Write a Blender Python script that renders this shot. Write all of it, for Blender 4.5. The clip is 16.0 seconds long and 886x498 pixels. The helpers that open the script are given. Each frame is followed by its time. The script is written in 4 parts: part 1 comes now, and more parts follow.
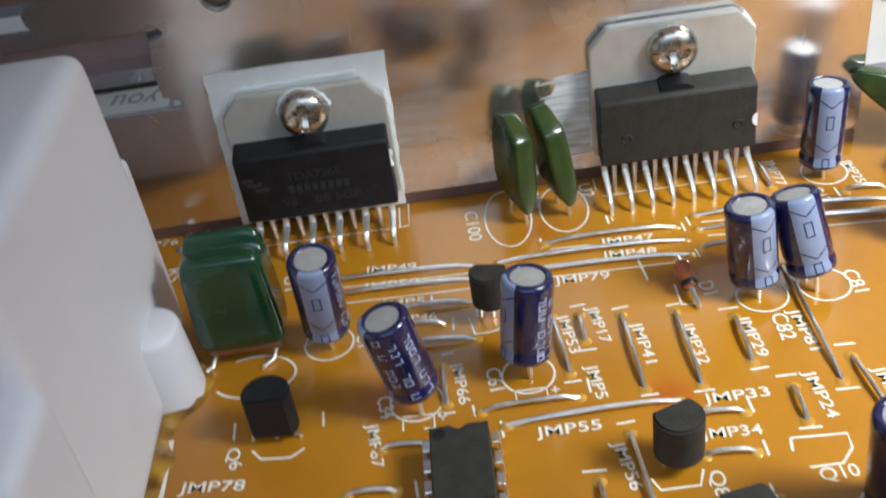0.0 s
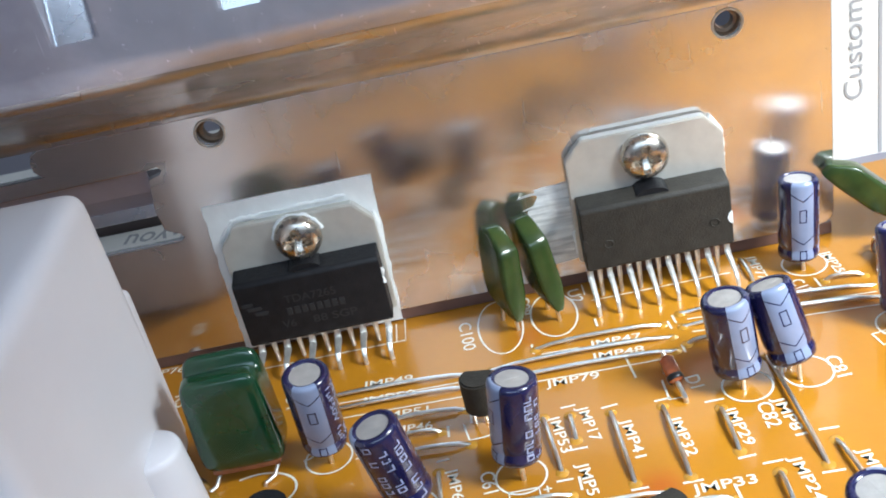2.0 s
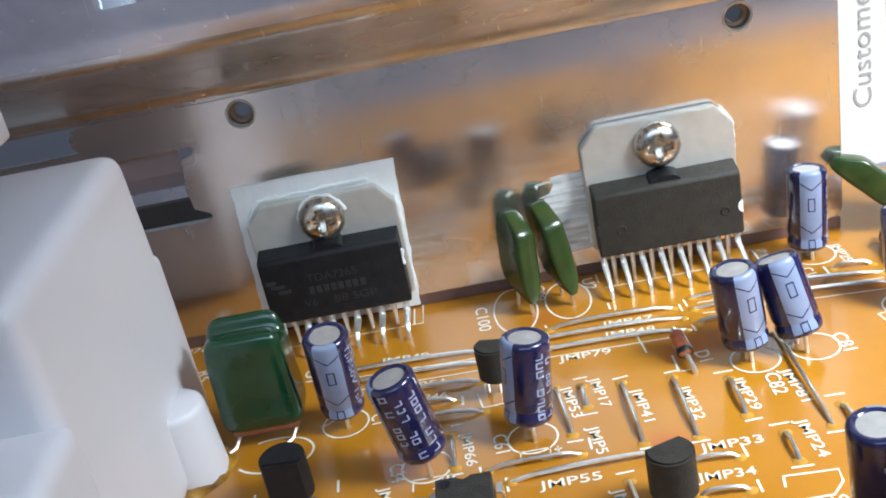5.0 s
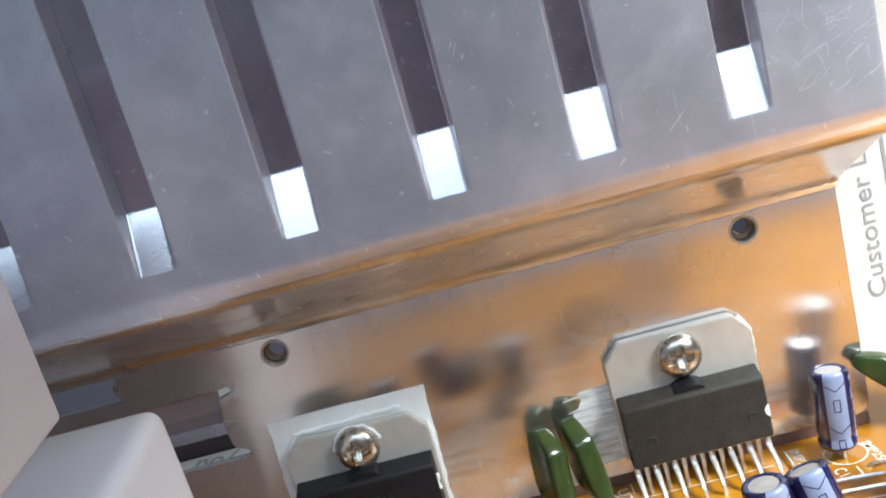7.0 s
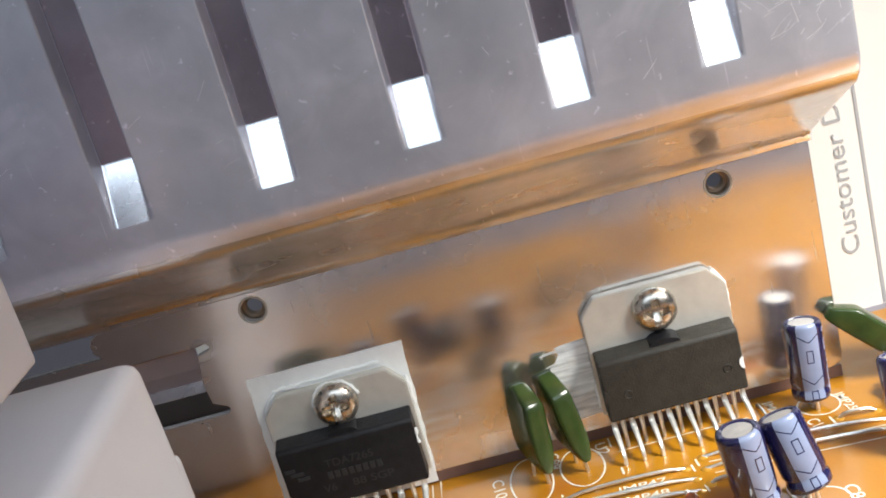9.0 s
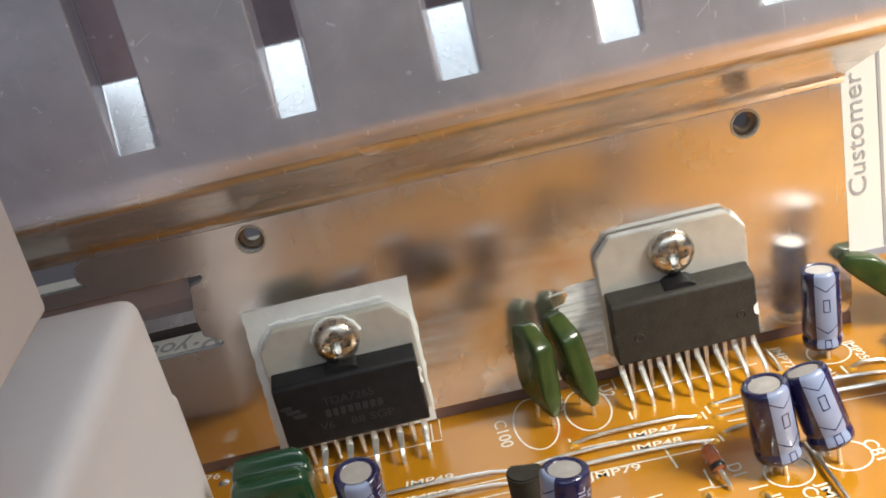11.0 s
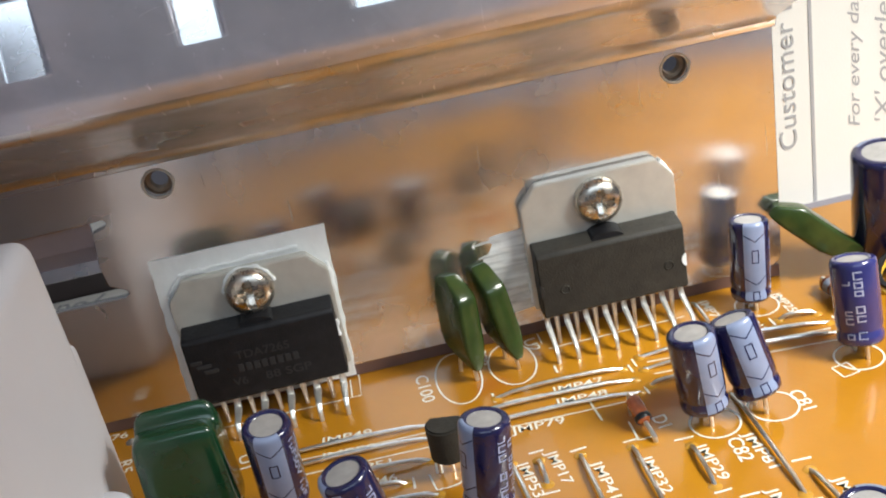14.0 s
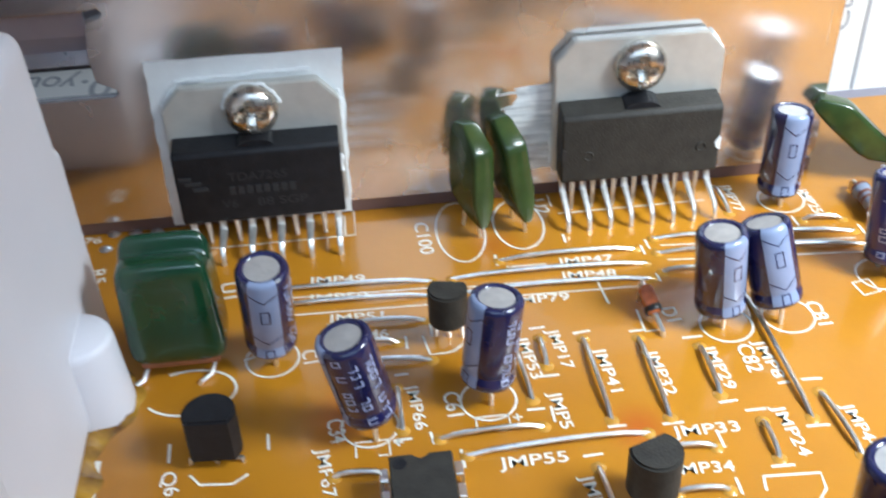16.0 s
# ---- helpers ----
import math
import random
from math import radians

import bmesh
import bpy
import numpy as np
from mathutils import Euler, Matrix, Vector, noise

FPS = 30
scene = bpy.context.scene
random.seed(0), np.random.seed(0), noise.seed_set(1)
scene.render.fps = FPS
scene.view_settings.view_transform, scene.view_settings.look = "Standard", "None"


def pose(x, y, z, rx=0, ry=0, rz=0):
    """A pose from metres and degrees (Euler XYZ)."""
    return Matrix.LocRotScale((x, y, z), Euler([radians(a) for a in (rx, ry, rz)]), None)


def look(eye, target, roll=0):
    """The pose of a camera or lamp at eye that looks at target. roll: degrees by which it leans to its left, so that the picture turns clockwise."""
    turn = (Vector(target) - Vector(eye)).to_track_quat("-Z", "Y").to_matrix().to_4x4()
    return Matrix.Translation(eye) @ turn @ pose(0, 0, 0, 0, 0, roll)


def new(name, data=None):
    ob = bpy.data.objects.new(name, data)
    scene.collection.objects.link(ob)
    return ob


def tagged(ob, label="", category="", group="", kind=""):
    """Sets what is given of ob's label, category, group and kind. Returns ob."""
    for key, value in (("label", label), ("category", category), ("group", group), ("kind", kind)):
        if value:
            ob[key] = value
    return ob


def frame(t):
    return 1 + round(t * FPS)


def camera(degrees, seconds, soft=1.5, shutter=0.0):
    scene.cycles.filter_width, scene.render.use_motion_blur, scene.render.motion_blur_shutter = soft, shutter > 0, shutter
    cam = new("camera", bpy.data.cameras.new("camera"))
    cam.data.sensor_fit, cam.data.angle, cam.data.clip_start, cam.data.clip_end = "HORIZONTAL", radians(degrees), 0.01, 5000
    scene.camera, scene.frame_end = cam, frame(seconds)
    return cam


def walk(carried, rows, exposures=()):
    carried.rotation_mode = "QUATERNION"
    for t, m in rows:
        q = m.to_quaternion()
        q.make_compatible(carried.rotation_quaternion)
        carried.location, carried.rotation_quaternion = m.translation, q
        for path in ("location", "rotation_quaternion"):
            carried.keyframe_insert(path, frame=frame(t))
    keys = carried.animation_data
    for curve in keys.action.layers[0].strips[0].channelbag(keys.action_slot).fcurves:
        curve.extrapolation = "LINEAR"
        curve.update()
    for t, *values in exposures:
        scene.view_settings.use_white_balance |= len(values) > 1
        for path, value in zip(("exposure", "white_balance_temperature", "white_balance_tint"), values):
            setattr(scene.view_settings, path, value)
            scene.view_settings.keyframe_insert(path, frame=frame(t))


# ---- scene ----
# The circuit board of a small amplifier, its heat sink and power chips.
# All places and sizes below are in millimetres; MM turns them into metres.
# x runs along the heat sink, y away from the board's open side, z up; z = 0 is the board's top, y = 0 the heat sink's face.
MM = 0.001
cam = camera(45.4, 16.0, soft=1.8, shutter=0.8)
# seconds, eye, target (both in centimetres), roll
PATH = [
    (0, (2.594, -11.488, 7.716), (2.521, -9.882, 6.526), -9.5),
    (0.5, (2.713, -11.302, 7.603), (2.618, -9.658, 6.469), -11.3),
    (1, (2.539, -11.356, 7.671), (2.467, -9.693, 6.562), -10.3),
    (1.5, (2.798, -11.711, 7.883), (2.721, -10.005, 6.842), -11.8),
    (2, (3.082, -12.022, 7.725), (2.989, -10.281, 6.745), -13.1),
    (2.5, (3.244, -12.338, 7.341), (3.15, -10.561, 6.428), -13.3),
    (3, (3.277, -12.432, 7.198), (3.201, -10.645, 6.303), -13.3),
    (5.3, (2.914, -12.968, 6.926), (2.806, -11.154, 6.09), -12.0),
    (5.5, (2.933, -12.954, 6.968), (2.827, -11.131, 6.15), -12.0),
    (6, (2.954, -12.958, 7.21), (2.854, -11.107, 6.46), -12.8),
    (6.5, (3.134, -12.964, 7.749), (3.036, -11.065, 7.132), -15.0),
    (7, (3.23, -13.092, 7.81), (3.126, -11.175, 7.249), -15.8),
    (7.5, (3.243, -13.308, 7.37), (3.147, -11.379, 6.85), -15.8),
    (8, (3.17, -13.24, 7.321), (3.087, -11.311, 6.798), -15.9),
    (8.5, (3.229, -13.267, 7.482), (3.147, -11.355, 6.902), -16.4),
    (8.7, (3.217, -13.267, 7.439), (3.132, -11.358, 6.851), -16.1),
    (10.8, (2.693, -12.882, 7.755), (2.661, -11.035, 6.989), -14.5),
    (11, (2.256, -12.35, 7.866), (2.263, -10.518, 7.065), -13.1),
    (11.5, (2.796, -13.008, 7.442), (2.834, -11.159, 6.682), -14.1),
    (12, (2.855, -13.618, 6.866), (2.874, -11.762, 6.122), -13.8),
    (12.5, (2.535, -13.254, 6.953), (2.566, -11.419, 6.157), -12.7),
    (12.7, (2.459, -13.314, 6.573), (2.5, -11.494, 5.743), -10.8),
    (13, (2.369, -12.684, 7.28), (2.439, -10.867, 6.448), -12.3),
    (13.5, (2.318, -12.34, 7.367), (2.4, -10.516, 6.551), -11.8),
    (14, (2.412, -12.034, 7.254), (2.521, -10.231, 6.395), -11.5),
    (14.5, (2.363, -11.933, 7.565), (2.477, -10.145, 6.676), -11.7),
    (14.8, (2.07, -11.674, 7.559), (2.187, -9.901, 6.641), -10.4),
    (15, (1.679, -11.535, 7.064), (1.815, -9.798, 6.083), -7.5),
    (15.2, (1.549, -11.557, 6.624), (1.703, -9.855, 5.586), -4.2),
    (15.5, (1.681, -11.08, 6.94), (1.894, -9.464, 5.782), -1.1),
    (16, (1.855, -10.823, 7.481), (1.995, -9.232, 6.278), -2.4),
]
walk(cam, [(t, look([c * 0.01 for c in eye], [c * 0.01 for c in target], roll)) for t, eye, target, roll in PATH],
     exposures=[(0, -0.16, 5900, 5), (0.6, 0.08, 5850, 5), (1, 0.10, 5800, 5), (2, 0.30, 5700, 4), (3, 0.20, 5750, 4), (5.5, 0.24, 5700, 4), (6.5, 0.36, 5800, 5), (7, 0.24, 6000, 6), (8.5, 0.22, 6400, 8),
                (11, 0.06, 7000, 7), (11.5, 0.12, 6900, 7), (12.5, -0.02, 6700, 7), (13, 0.02, 6600, 7), (14.5, -0.04, 6350, 6), (15, -0.24, 6200, 6), (15.5, -0.20, 6000, 5), (16, 0.26, 5500, 4)])


# ---------------------------------------------------------------- light
world = bpy.data.worlds.new("world")
scene.world = world
world.use_nodes = True
wt = world.node_tree
wco = wt.nodes.new("ShaderNodeTexCoord")
wsep = wt.nodes.new("ShaderNodeSeparateXYZ")
wramp = wt.nodes.new("ShaderNodeValToRGB")
wramp.color_ramp.elements[0].position, wramp.color_ramp.elements[0].color = 0.30, (0.10, 0.095, 0.105, 1)
wramp.color_ramp.elements[1].position, wramp.color_ramp.elements[1].color = 0.95, (0.52, 0.56, 0.64, 1)
wmap = wt.nodes.new("ShaderNodeMapRange")
wmap.inputs["From Min"].default_value, wmap.inputs["From Max"].default_value = -1, 1
wt.links.new(wco.outputs["Generated"], wsep.inputs[0])
wt.links.new(wsep.outputs["Z"], wmap.inputs["Value"])
wt.links.new(wmap.outputs[0], wramp.inputs[0])
wt.links.new(wramp.outputs[0], wt.nodes["Background"].inputs[0])
wt.nodes["Background"].inputs[1].default_value = 0.40


def area_lamp(name, eye, target, sx, sy, watts, colour):
    data = bpy.data.lights.new(name, "AREA")
    data.shape, data.size, data.size_y, data.energy, data.color = "RECTANGLE", sx, sy, watts, colour
    ob = new(name, data)
    ob.matrix_world = look(eye, target)
    return ob


shade = area_lamp("desk_lamp", (0.178, -0.092, 0.142), (0.098, -0.038, 0), 0.065, 0.065, 0.150, (1.0, 0.985, 0.95))
shade.data.spread = radians(70)
area_lamp("window_daylight", (0.06, -1.30, 1.0), (0, 0, 0.0), 1.6, 0.46, 6.8, (0.70, 0.83, 1.0))


# ---------------------------------------------------------------- materials
def material(name, colour, rough=0.5, metal=0.0, vary=0.0, scale=200.0, bump=0.0, bump_scale=2000.0, coat=0.0, second=None,
             stretch=(1, 1, 1), rough_vary=0.0, sub=0.0, transmission=0.0, spec=0.5):
    """A surface with two scales of variation: broad (scale) and fine (bump_scale), both per metre."""
    m = bpy.data.materials.new(name)
    m.use_nodes = True
    nt = m.node_tree
    b = nt.nodes["Principled BSDF"]
    b.inputs["Base Color"].default_value = (*colour, 1)
    b.inputs["Roughness"].default_value = rough
    b.inputs["Metallic"].default_value = metal
    b.inputs["Coat Weight"].default_value = coat
    b.inputs["Coat Roughness"].default_value = 0.08
    b.inputs["Transmission Weight"].default_value = transmission
    b.inputs["Specular IOR Level"].default_value = spec
    if sub:
        b.inputs["Subsurface Weight"].default_value = sub
        b.inputs["Subsurface Radius"].default_value = (0.004, 0.004, 0.004)
        b.inputs["Subsurface Scale"].default_value = 0.5
    co = nt.nodes.new("ShaderNodeTexCoord")
    mp = nt.nodes.new("ShaderNodeMapping")
    mp.inputs["Scale"].default_value = stretch
    nt.links.new(co.outputs["Object"], mp.inputs["Vector"])
    if vary or rough_vary:
        n = nt.nodes.new("ShaderNodeTexNoise")
        n.inputs["Scale"].default_value = scale
        n.inputs["Detail"].default_value = 6
        nt.links.new(mp.outputs[0], n.inputs["Vector"])
    if vary:
        ramp = nt.nodes.new("ShaderNodeMapRange")
        ramp.inputs["From Min"].default_value, ramp.inputs["From Max"].default_value = 0.3, 0.7
        nt.links.new(n.outputs["Fac"], ramp.inputs["Value"])
        mix = nt.nodes.new("ShaderNodeMix")
        mix.data_type = "RGBA"
        mix.inputs["A"].default_value = (*[c * (1 - vary) for c in colour], 1)
        mix.inputs["B"].default_value = (*(second or [min(1, c * (1 + vary)) for c in colour]), 1)
        nt.links.new(ramp.outputs[0], mix.inputs["Factor"])
        nt.links.new(mix.outputs["Result"], b.inputs["Base Color"])
    if rough_vary:
        rr = nt.nodes.new("ShaderNodeMapRange")
        rr.inputs["From Min"].default_value, rr.inputs["From Max"].default_value = 0.3, 0.7
        rr.inputs["To Min"].default_value, rr.inputs["To Max"].default_value = max(0.02, rough - rough_vary), rough + rough_vary
        nt.links.new(n.outputs["Fac"], rr.inputs["Value"])
        nt.links.new(rr.outputs[0], b.inputs["Roughness"])
    if bump:
        f = nt.nodes.new("ShaderNodeTexNoise")
        f.inputs["Scale"].default_value = bump_scale
        f.inputs["Detail"].default_value = 4
        nt.links.new(mp.outputs[0], f.inputs["Vector"])
        bp = nt.nodes.new("ShaderNodeBump")
        bp.inputs["Strength"].default_value = bump
        bp.inputs["Distance"].default_value = 0.0003
        nt.links.new(f.outputs["Fac"], bp.inputs["Height"])
        nt.links.new(bp.outputs[0], b.inputs["Normal"])
    return m


def rubbed_metal(name, colour, sharp, dull, share, scale=70, stretch=(1, 1, 1), second_tone=None, vary=0.14, wear=0.0):
    """Sheet metal with a polished skin and a dull, rubbed grain mixed in patches."""
    m = material(name, colour, sharp, 1.0, vary=vary, second=second_tone, scale=scale, bump=0.05, bump_scale=140, stretch=stretch, rough_vary=0.05)
    nt = m.node_tree
    first = nt.nodes["Principled BSDF"]
    second = nt.nodes.new("ShaderNodeBsdfPrincipled")
    second.inputs["Base Color"].default_value = (*colour, 1)
    second.inputs["Metallic"].default_value = 0.85
    second.inputs["Roughness"].default_value = dull
    co = nt.nodes.new("ShaderNodeTexCoord")
    mp = nt.nodes.new("ShaderNodeMapping")
    mp.inputs["Scale"].default_value = (75, 75, 75)
    n = nt.nodes.new("ShaderNodeTexNoise")
    n.inputs["Scale"].default_value, n.inputs["Detail"].default_value = 1.0, 6
    mr = nt.nodes.new("ShaderNodeMapRange")
    mr.inputs["From Min"].default_value, mr.inputs["From Max"].default_value = 0.3, 0.7
    mr.inputs["To Min"].default_value, mr.inputs["To Max"].default_value = share - 0.12, share + 0.12
    ms = nt.nodes.new("ShaderNodeMapping")
    ms.inputs["Rotation"].default_value = (0.0, 0.06, 0.0)
    ms.inputs["Scale"].default_value = (1600, 300, 70)
    sc = nt.nodes.new("ShaderNodeTexNoise")
    sc.inputs["Scale"].default_value, sc.inputs["Detail"].default_value = 1.0, 2
    cut = nt.nodes.new("ShaderNodeMapRange")
    cut.inputs["From Min"].default_value, cut.inputs["From Max"].default_value = 0.70, 0.80
    cut.inputs["To Min"].default_value, cut.inputs["To Max"].default_value = 0.0, 0.4
    add = nt.nodes.new("ShaderNodeMath")
    add.use_clamp = True
    nt.links.new(co.outputs["Object"], ms.inputs[0])
    nt.links.new(ms.outputs[0], sc.inputs["Vector"])
    nt.links.new(sc.outputs["Fac"], cut.inputs["Value"])
    nt.links.new(cut.outputs[0], add.inputs[0])
    mix = nt.nodes.new("ShaderNodeMixShader")
    nt.links.new(co.outputs["Object"], mp.inputs[0])
    nt.links.new(mp.outputs[0], n.inputs["Vector"])
    nt.links.new(n.outputs["Fac"], mr.inputs["Value"])
    nt.links.new(mr.outputs[0], add.inputs[1])
    if wear:
        # handling smudges and fine rubbed specks
        for size, low, high, amount in ((110, 0.50, 0.80, wear * 0.6), (900, 0.66, 0.74, wear)):
            sm = nt.nodes.new("ShaderNodeTexNoise")
            sm.inputs["Scale"].default_value, sm.inputs["Detail"].default_value, sm.inputs["Distortion"].default_value = size, 8, 0.6
            sr = nt.nodes.new("ShaderNodeMapRange")
            sr.inputs["From Min"].default_value, sr.inputs["From Max"].default_value = low, high
            sr.inputs["To Min"].default_value, sr.inputs["To Max"].default_value = 0.0, amount
            more = nt.nodes.new("ShaderNodeMath")
            more.use_clamp = True
            nt.links.new(co.outputs["Object"], sm.inputs["Vector"])
            nt.links.new(sm.outputs["Fac"], sr.inputs["Value"])
            nt.links.new(sr.outputs[0], more.inputs[0])
            nt.links.new(add.outputs[0], more.inputs[1])
            add = more
    nt.links.new(add.outputs[0], mix.inputs[0])
    nt.links.new(first.outputs[0], mix.inputs[1])
    nt.links.new(second.outputs[0], mix.inputs[2])
    nt.links.new(mix.outputs[0], nt.nodes["Material Output"].inputs[0])
    return m


BOARD = material("amber_laminate", (0.44, 0.171, 0.007), 0.30, vary=0.26, scale=28, bump=0.05, bump_scale=900, coat=0.35, second=(0.51, 0.220, 0.010))


def stain_shadow(mat, x, y, radius, colour, amount):
    """A soft-edged discoloured spot in a surface, real or a painted shadow, at a place on the board."""
    nt = mat.node_tree
    base = nt.nodes["Principled BSDF"].inputs["Base Color"]
    co = nt.nodes.new("ShaderNodeTexCoord")
    gap = nt.nodes.new("ShaderNodeVectorMath")
    gap.operation = "DISTANCE"
    gap.inputs[1].default_value = (x * MM, y * MM, 0)
    fade = nt.nodes.new("ShaderNodeMapRange")
    fade.interpolation_type = "SMOOTHSTEP"
    fade.inputs["From Min"].default_value, fade.inputs["From Max"].default_value = 0, radius * MM
    fade.inputs["To Min"].default_value, fade.inputs["To Max"].default_value = amount, 0
    mix = nt.nodes.new("ShaderNodeMix")
    mix.data_type = "RGBA"
    if base.is_linked:
        nt.links.new(base.links[0].from_socket, mix.inputs[6])
    else:
        mix.inputs[6].default_value = base.default_value
    mix.inputs[7].default_value = (*colour, 1)
    nt.links.new(co.outputs["Object"], gap.inputs[0])
    nt.links.new(gap.outputs["Value"], fade.inputs["Value"])
    nt.links.new(fade.outputs[0], mix.inputs[0])
    nt.links.new(mix.outputs[2], base)


# first spot is real red staining; the rest paint shadows beside the capacitors
for spot in ((42.6, -40.2, 4.2, 0.75), (14.4, -35.2, 5.0, 0.6), (48.6, -22.6, 5.5, 0.5), (53.0, -21.4, 5.0, 0.45), (33.5, -9.5, 4.0, 0.4), (64.5, -10.5, 4.5, 0.5), (72.0, -17.0, 4.5, 0.45)):
    stain_shadow(BOARD, spot[0], spot[1], spot[2], (0.42, 0.085, 0.008), spot[3])
SILK = material("silkscreen_ink", (0.80, 0.76, 0.66), 0.5, vary=0.1, scale=900)
TIN = material("tinned_wire", (0.86, 0.84, 0.80), 0.28, 0.95, vary=0.12, scale=900, bump=0.1, bump_scale=1500)
SOLDER_TAN = material("flux_varnish", (0.50, 0.25, 0.03), 0.2, vary=0.2, scale=900, coat=0.5)
PIN = material("dull_tinned_pin", (0.74, 0.73, 0.70), 0.38, 0.8, vary=0.12, scale=900, bump=0.1, bump_scale=1500)
PLATE = rubbed_metal("rolled_aluminium", (0.80, 0.77, 0.75), 0.165, 0.50, 0.20)
STEP = rubbed_metal("bent_aluminium", (0.74, 0.71, 0.70), 0.20, 0.50, 0.28, 45)
# vertical rolling grain smears reflections sideways
grain = PLATE.node_tree.nodes.new("ShaderNodeCombineXYZ")
grain.inputs[0].default_value = 1.0
PLATE.node_tree.nodes["Principled BSDF"].inputs["Anisotropic"].default_value = 0.75
PLATE.node_tree.links.new(grain.outputs[0], PLATE.node_tree.nodes["Principled BSDF"].inputs["Tangent"])
SHEET = rubbed_metal("dull_aluminium", (0.76, 0.76, 0.82), 0.22, 0.58, 0.56, 38, second_tone=(0.84, 0.77, 0.86), vary=0.2, wear=0.34)
# same metal in a lighter colour, which adds to the window's shine
LIT_METAL = rubbed_metal("lit_aluminium", (0.84, 0.86, 0.90), 0.24, 0.40, 0.22, vary=0.2, wear=0.4)
# same sheet metal, coloured darker for the dim reflection in the groove floors
SHADED_GROOVE = rubbed_metal("shaded_groove_aluminium", (0.48, 0.41, 0.46), 0.18, 0.45, 0.36, vary=0.22, wear=0.4)
TAB = material("nickelled_tab", (0.68, 0.67, 0.62), 0.46, 0.55, vary=0.06, scale=500, bump=0.08, bump_scale=700)
CHROME = material("chromed_screw", (0.60, 0.55, 0.48), 0.27, 1.0, vary=0.15, scale=700, bump=0.15, bump_scale=900, rough_vary=0.06)
EPOXY = material("black_moulding", (0.011, 0.011, 0.013), 0.5, spec=0.3, vary=0.3, scale=700, bump=0.25, bump_scale=5000)
EPOXY_B = material("weathered_black_moulding", (0.030, 0.027, 0.022), 0.58, spec=0.35, vary=0.25, scale=700, bump=0.3, bump_scale=4000)
MARK = material("laser_mark", (0.024, 0.024, 0.026), 0.7)
PASTE = material("thermal_pad_white", (0.88, 0.90, 0.89), 0.75, vary=0.05, scale=300, bump=0.15, bump_scale=1200)
SMEAR = material("thin_paste", (0.85, 0.85, 0.83), 0.45, vary=0.08, scale=500, bump=0.3, bump_scale=1500)
# wiped on with sideways strokes, so the metal shows through in streaks
st = SMEAR.node_tree
wipe = st.nodes.new("ShaderNodeTexNoise")
wipe.inputs["Scale"].default_value, wipe.inputs["Detail"].default_value = 1.0, 5
lay = st.nodes.new("ShaderNodeMapping")
lay.inputs["Scale"].default_value, lay.inputs["Rotation"].default_value = (130, 100, 1100), (0, -0.12, 0)
at = st.nodes.new("ShaderNodeTexCoord")
cover = st.nodes.new("ShaderNodeMapRange")
cover.inputs["From Min"].default_value, cover.inputs["From Max"].default_value = 0.36, 0.56
cover.inputs["To Min"].default_value, cover.inputs["To Max"].default_value = 0.45, 0.97
st.links.new(at.outputs["Object"], lay.inputs[0])
st.links.new(lay.outputs[0], wipe.inputs["Vector"])
st.links.new(wipe.outputs["Fac"], cover.inputs["Value"])
st.links.new(cover.outputs[0], st.nodes["Principled BSDF"].inputs["Alpha"])
SLEEVE_BLUE = material("blue_sleeve", (0.026, 0.028, 0.135), 0.24, vary=0.2, scale=300, bump=0.06, bump_scale=700, coat=0.6)
SLEEVE = material("indigo_sleeve", (0.011, 0.011, 0.056), 0.22, vary=0.25, scale=300, bump=0.06, bump_scale=700, coat=0.6)
STRIPE = material("pale_blue_print", (0.23, 0.275, 0.41), 0.28, vary=0.08, scale=400, coat=0.4)
PRINT = material("white_sleeve_print", (0.34, 0.36, 0.50), 0.4)
CAN = material("can_top", (0.50, 0.48, 0.46), 0.52, 0.5, vary=0.1, scale=900, bump=0.2, bump_scale=3000)
GREEN_BOX = material("dark_green_dip", (0.008, 0.043, 0.017), 0.2, vary=0.2, scale=220, bump=0.06, bump_scale=160, coat=0.4)
GREEN_LEAF = material("olive_green_dip", (0.031, 0.054, 0.013), 0.22, vary=0.3, scale=300, bump=0.12, bump_scale=300, coat=0.2)
DIP_RIM = material("brown_resin", (0.20, 0.07, 0.03), 0.4, vary=0.2, scale=500)
WHITE = material("white_nylon", (0.72, 0.70, 0.73), 0.40, vary=0.03, scale=60, bump=0.05, bump_scale=500, sub=0.15)
GLUE = material("amber_glue", (0.22, 0.085, 0.010), 0.18, vary=0.5, scale=350, second=(0.48, 0.26, 0.03), bump=0.5, bump_scale=300, coat=0.5)
PAPER = material("printed_paper", (0.82, 0.79, 0.73), 0.8, vary=0.02, scale=50, bump=0.1, bump_scale=3000)
INK = material("grey_ink", (0.40, 0.39, 0.39), 0.8)
GLASS_RED = material("red_glass", (0.40, 0.10, 0.03), 0.12, vary=0.3, scale=900, coat=0.8)
BAND = material("black_band", (0.012, 0.012, 0.012), 0.3)
RESISTOR = material("grey_blue_lacquer", (0.22, 0.25, 0.32), 0.35, vary=0.2, scale=900)
BROWN = material("brown_band", (0.16, 0.05, 0.02), 0.4)
YELLOW = material("yellow_wire", (0.65, 0.42, 0.04), 0.35, vary=0.1, scale=900)
STRIP = material("dark_strip", (0.15, 0.085, 0.07), 0.4, vary=0.3, scale=120)
TONGUE = material("dull_bent_metal", (0.56, 0.52, 0.58), 0.5, 0.35, vary=0.15, scale=90, bump=0.08, bump_scale=900)
COLLAR = material("brown_bore", (0.30, 0.22, 0.15), 0.4, 0.6, vary=0.3, scale=900)
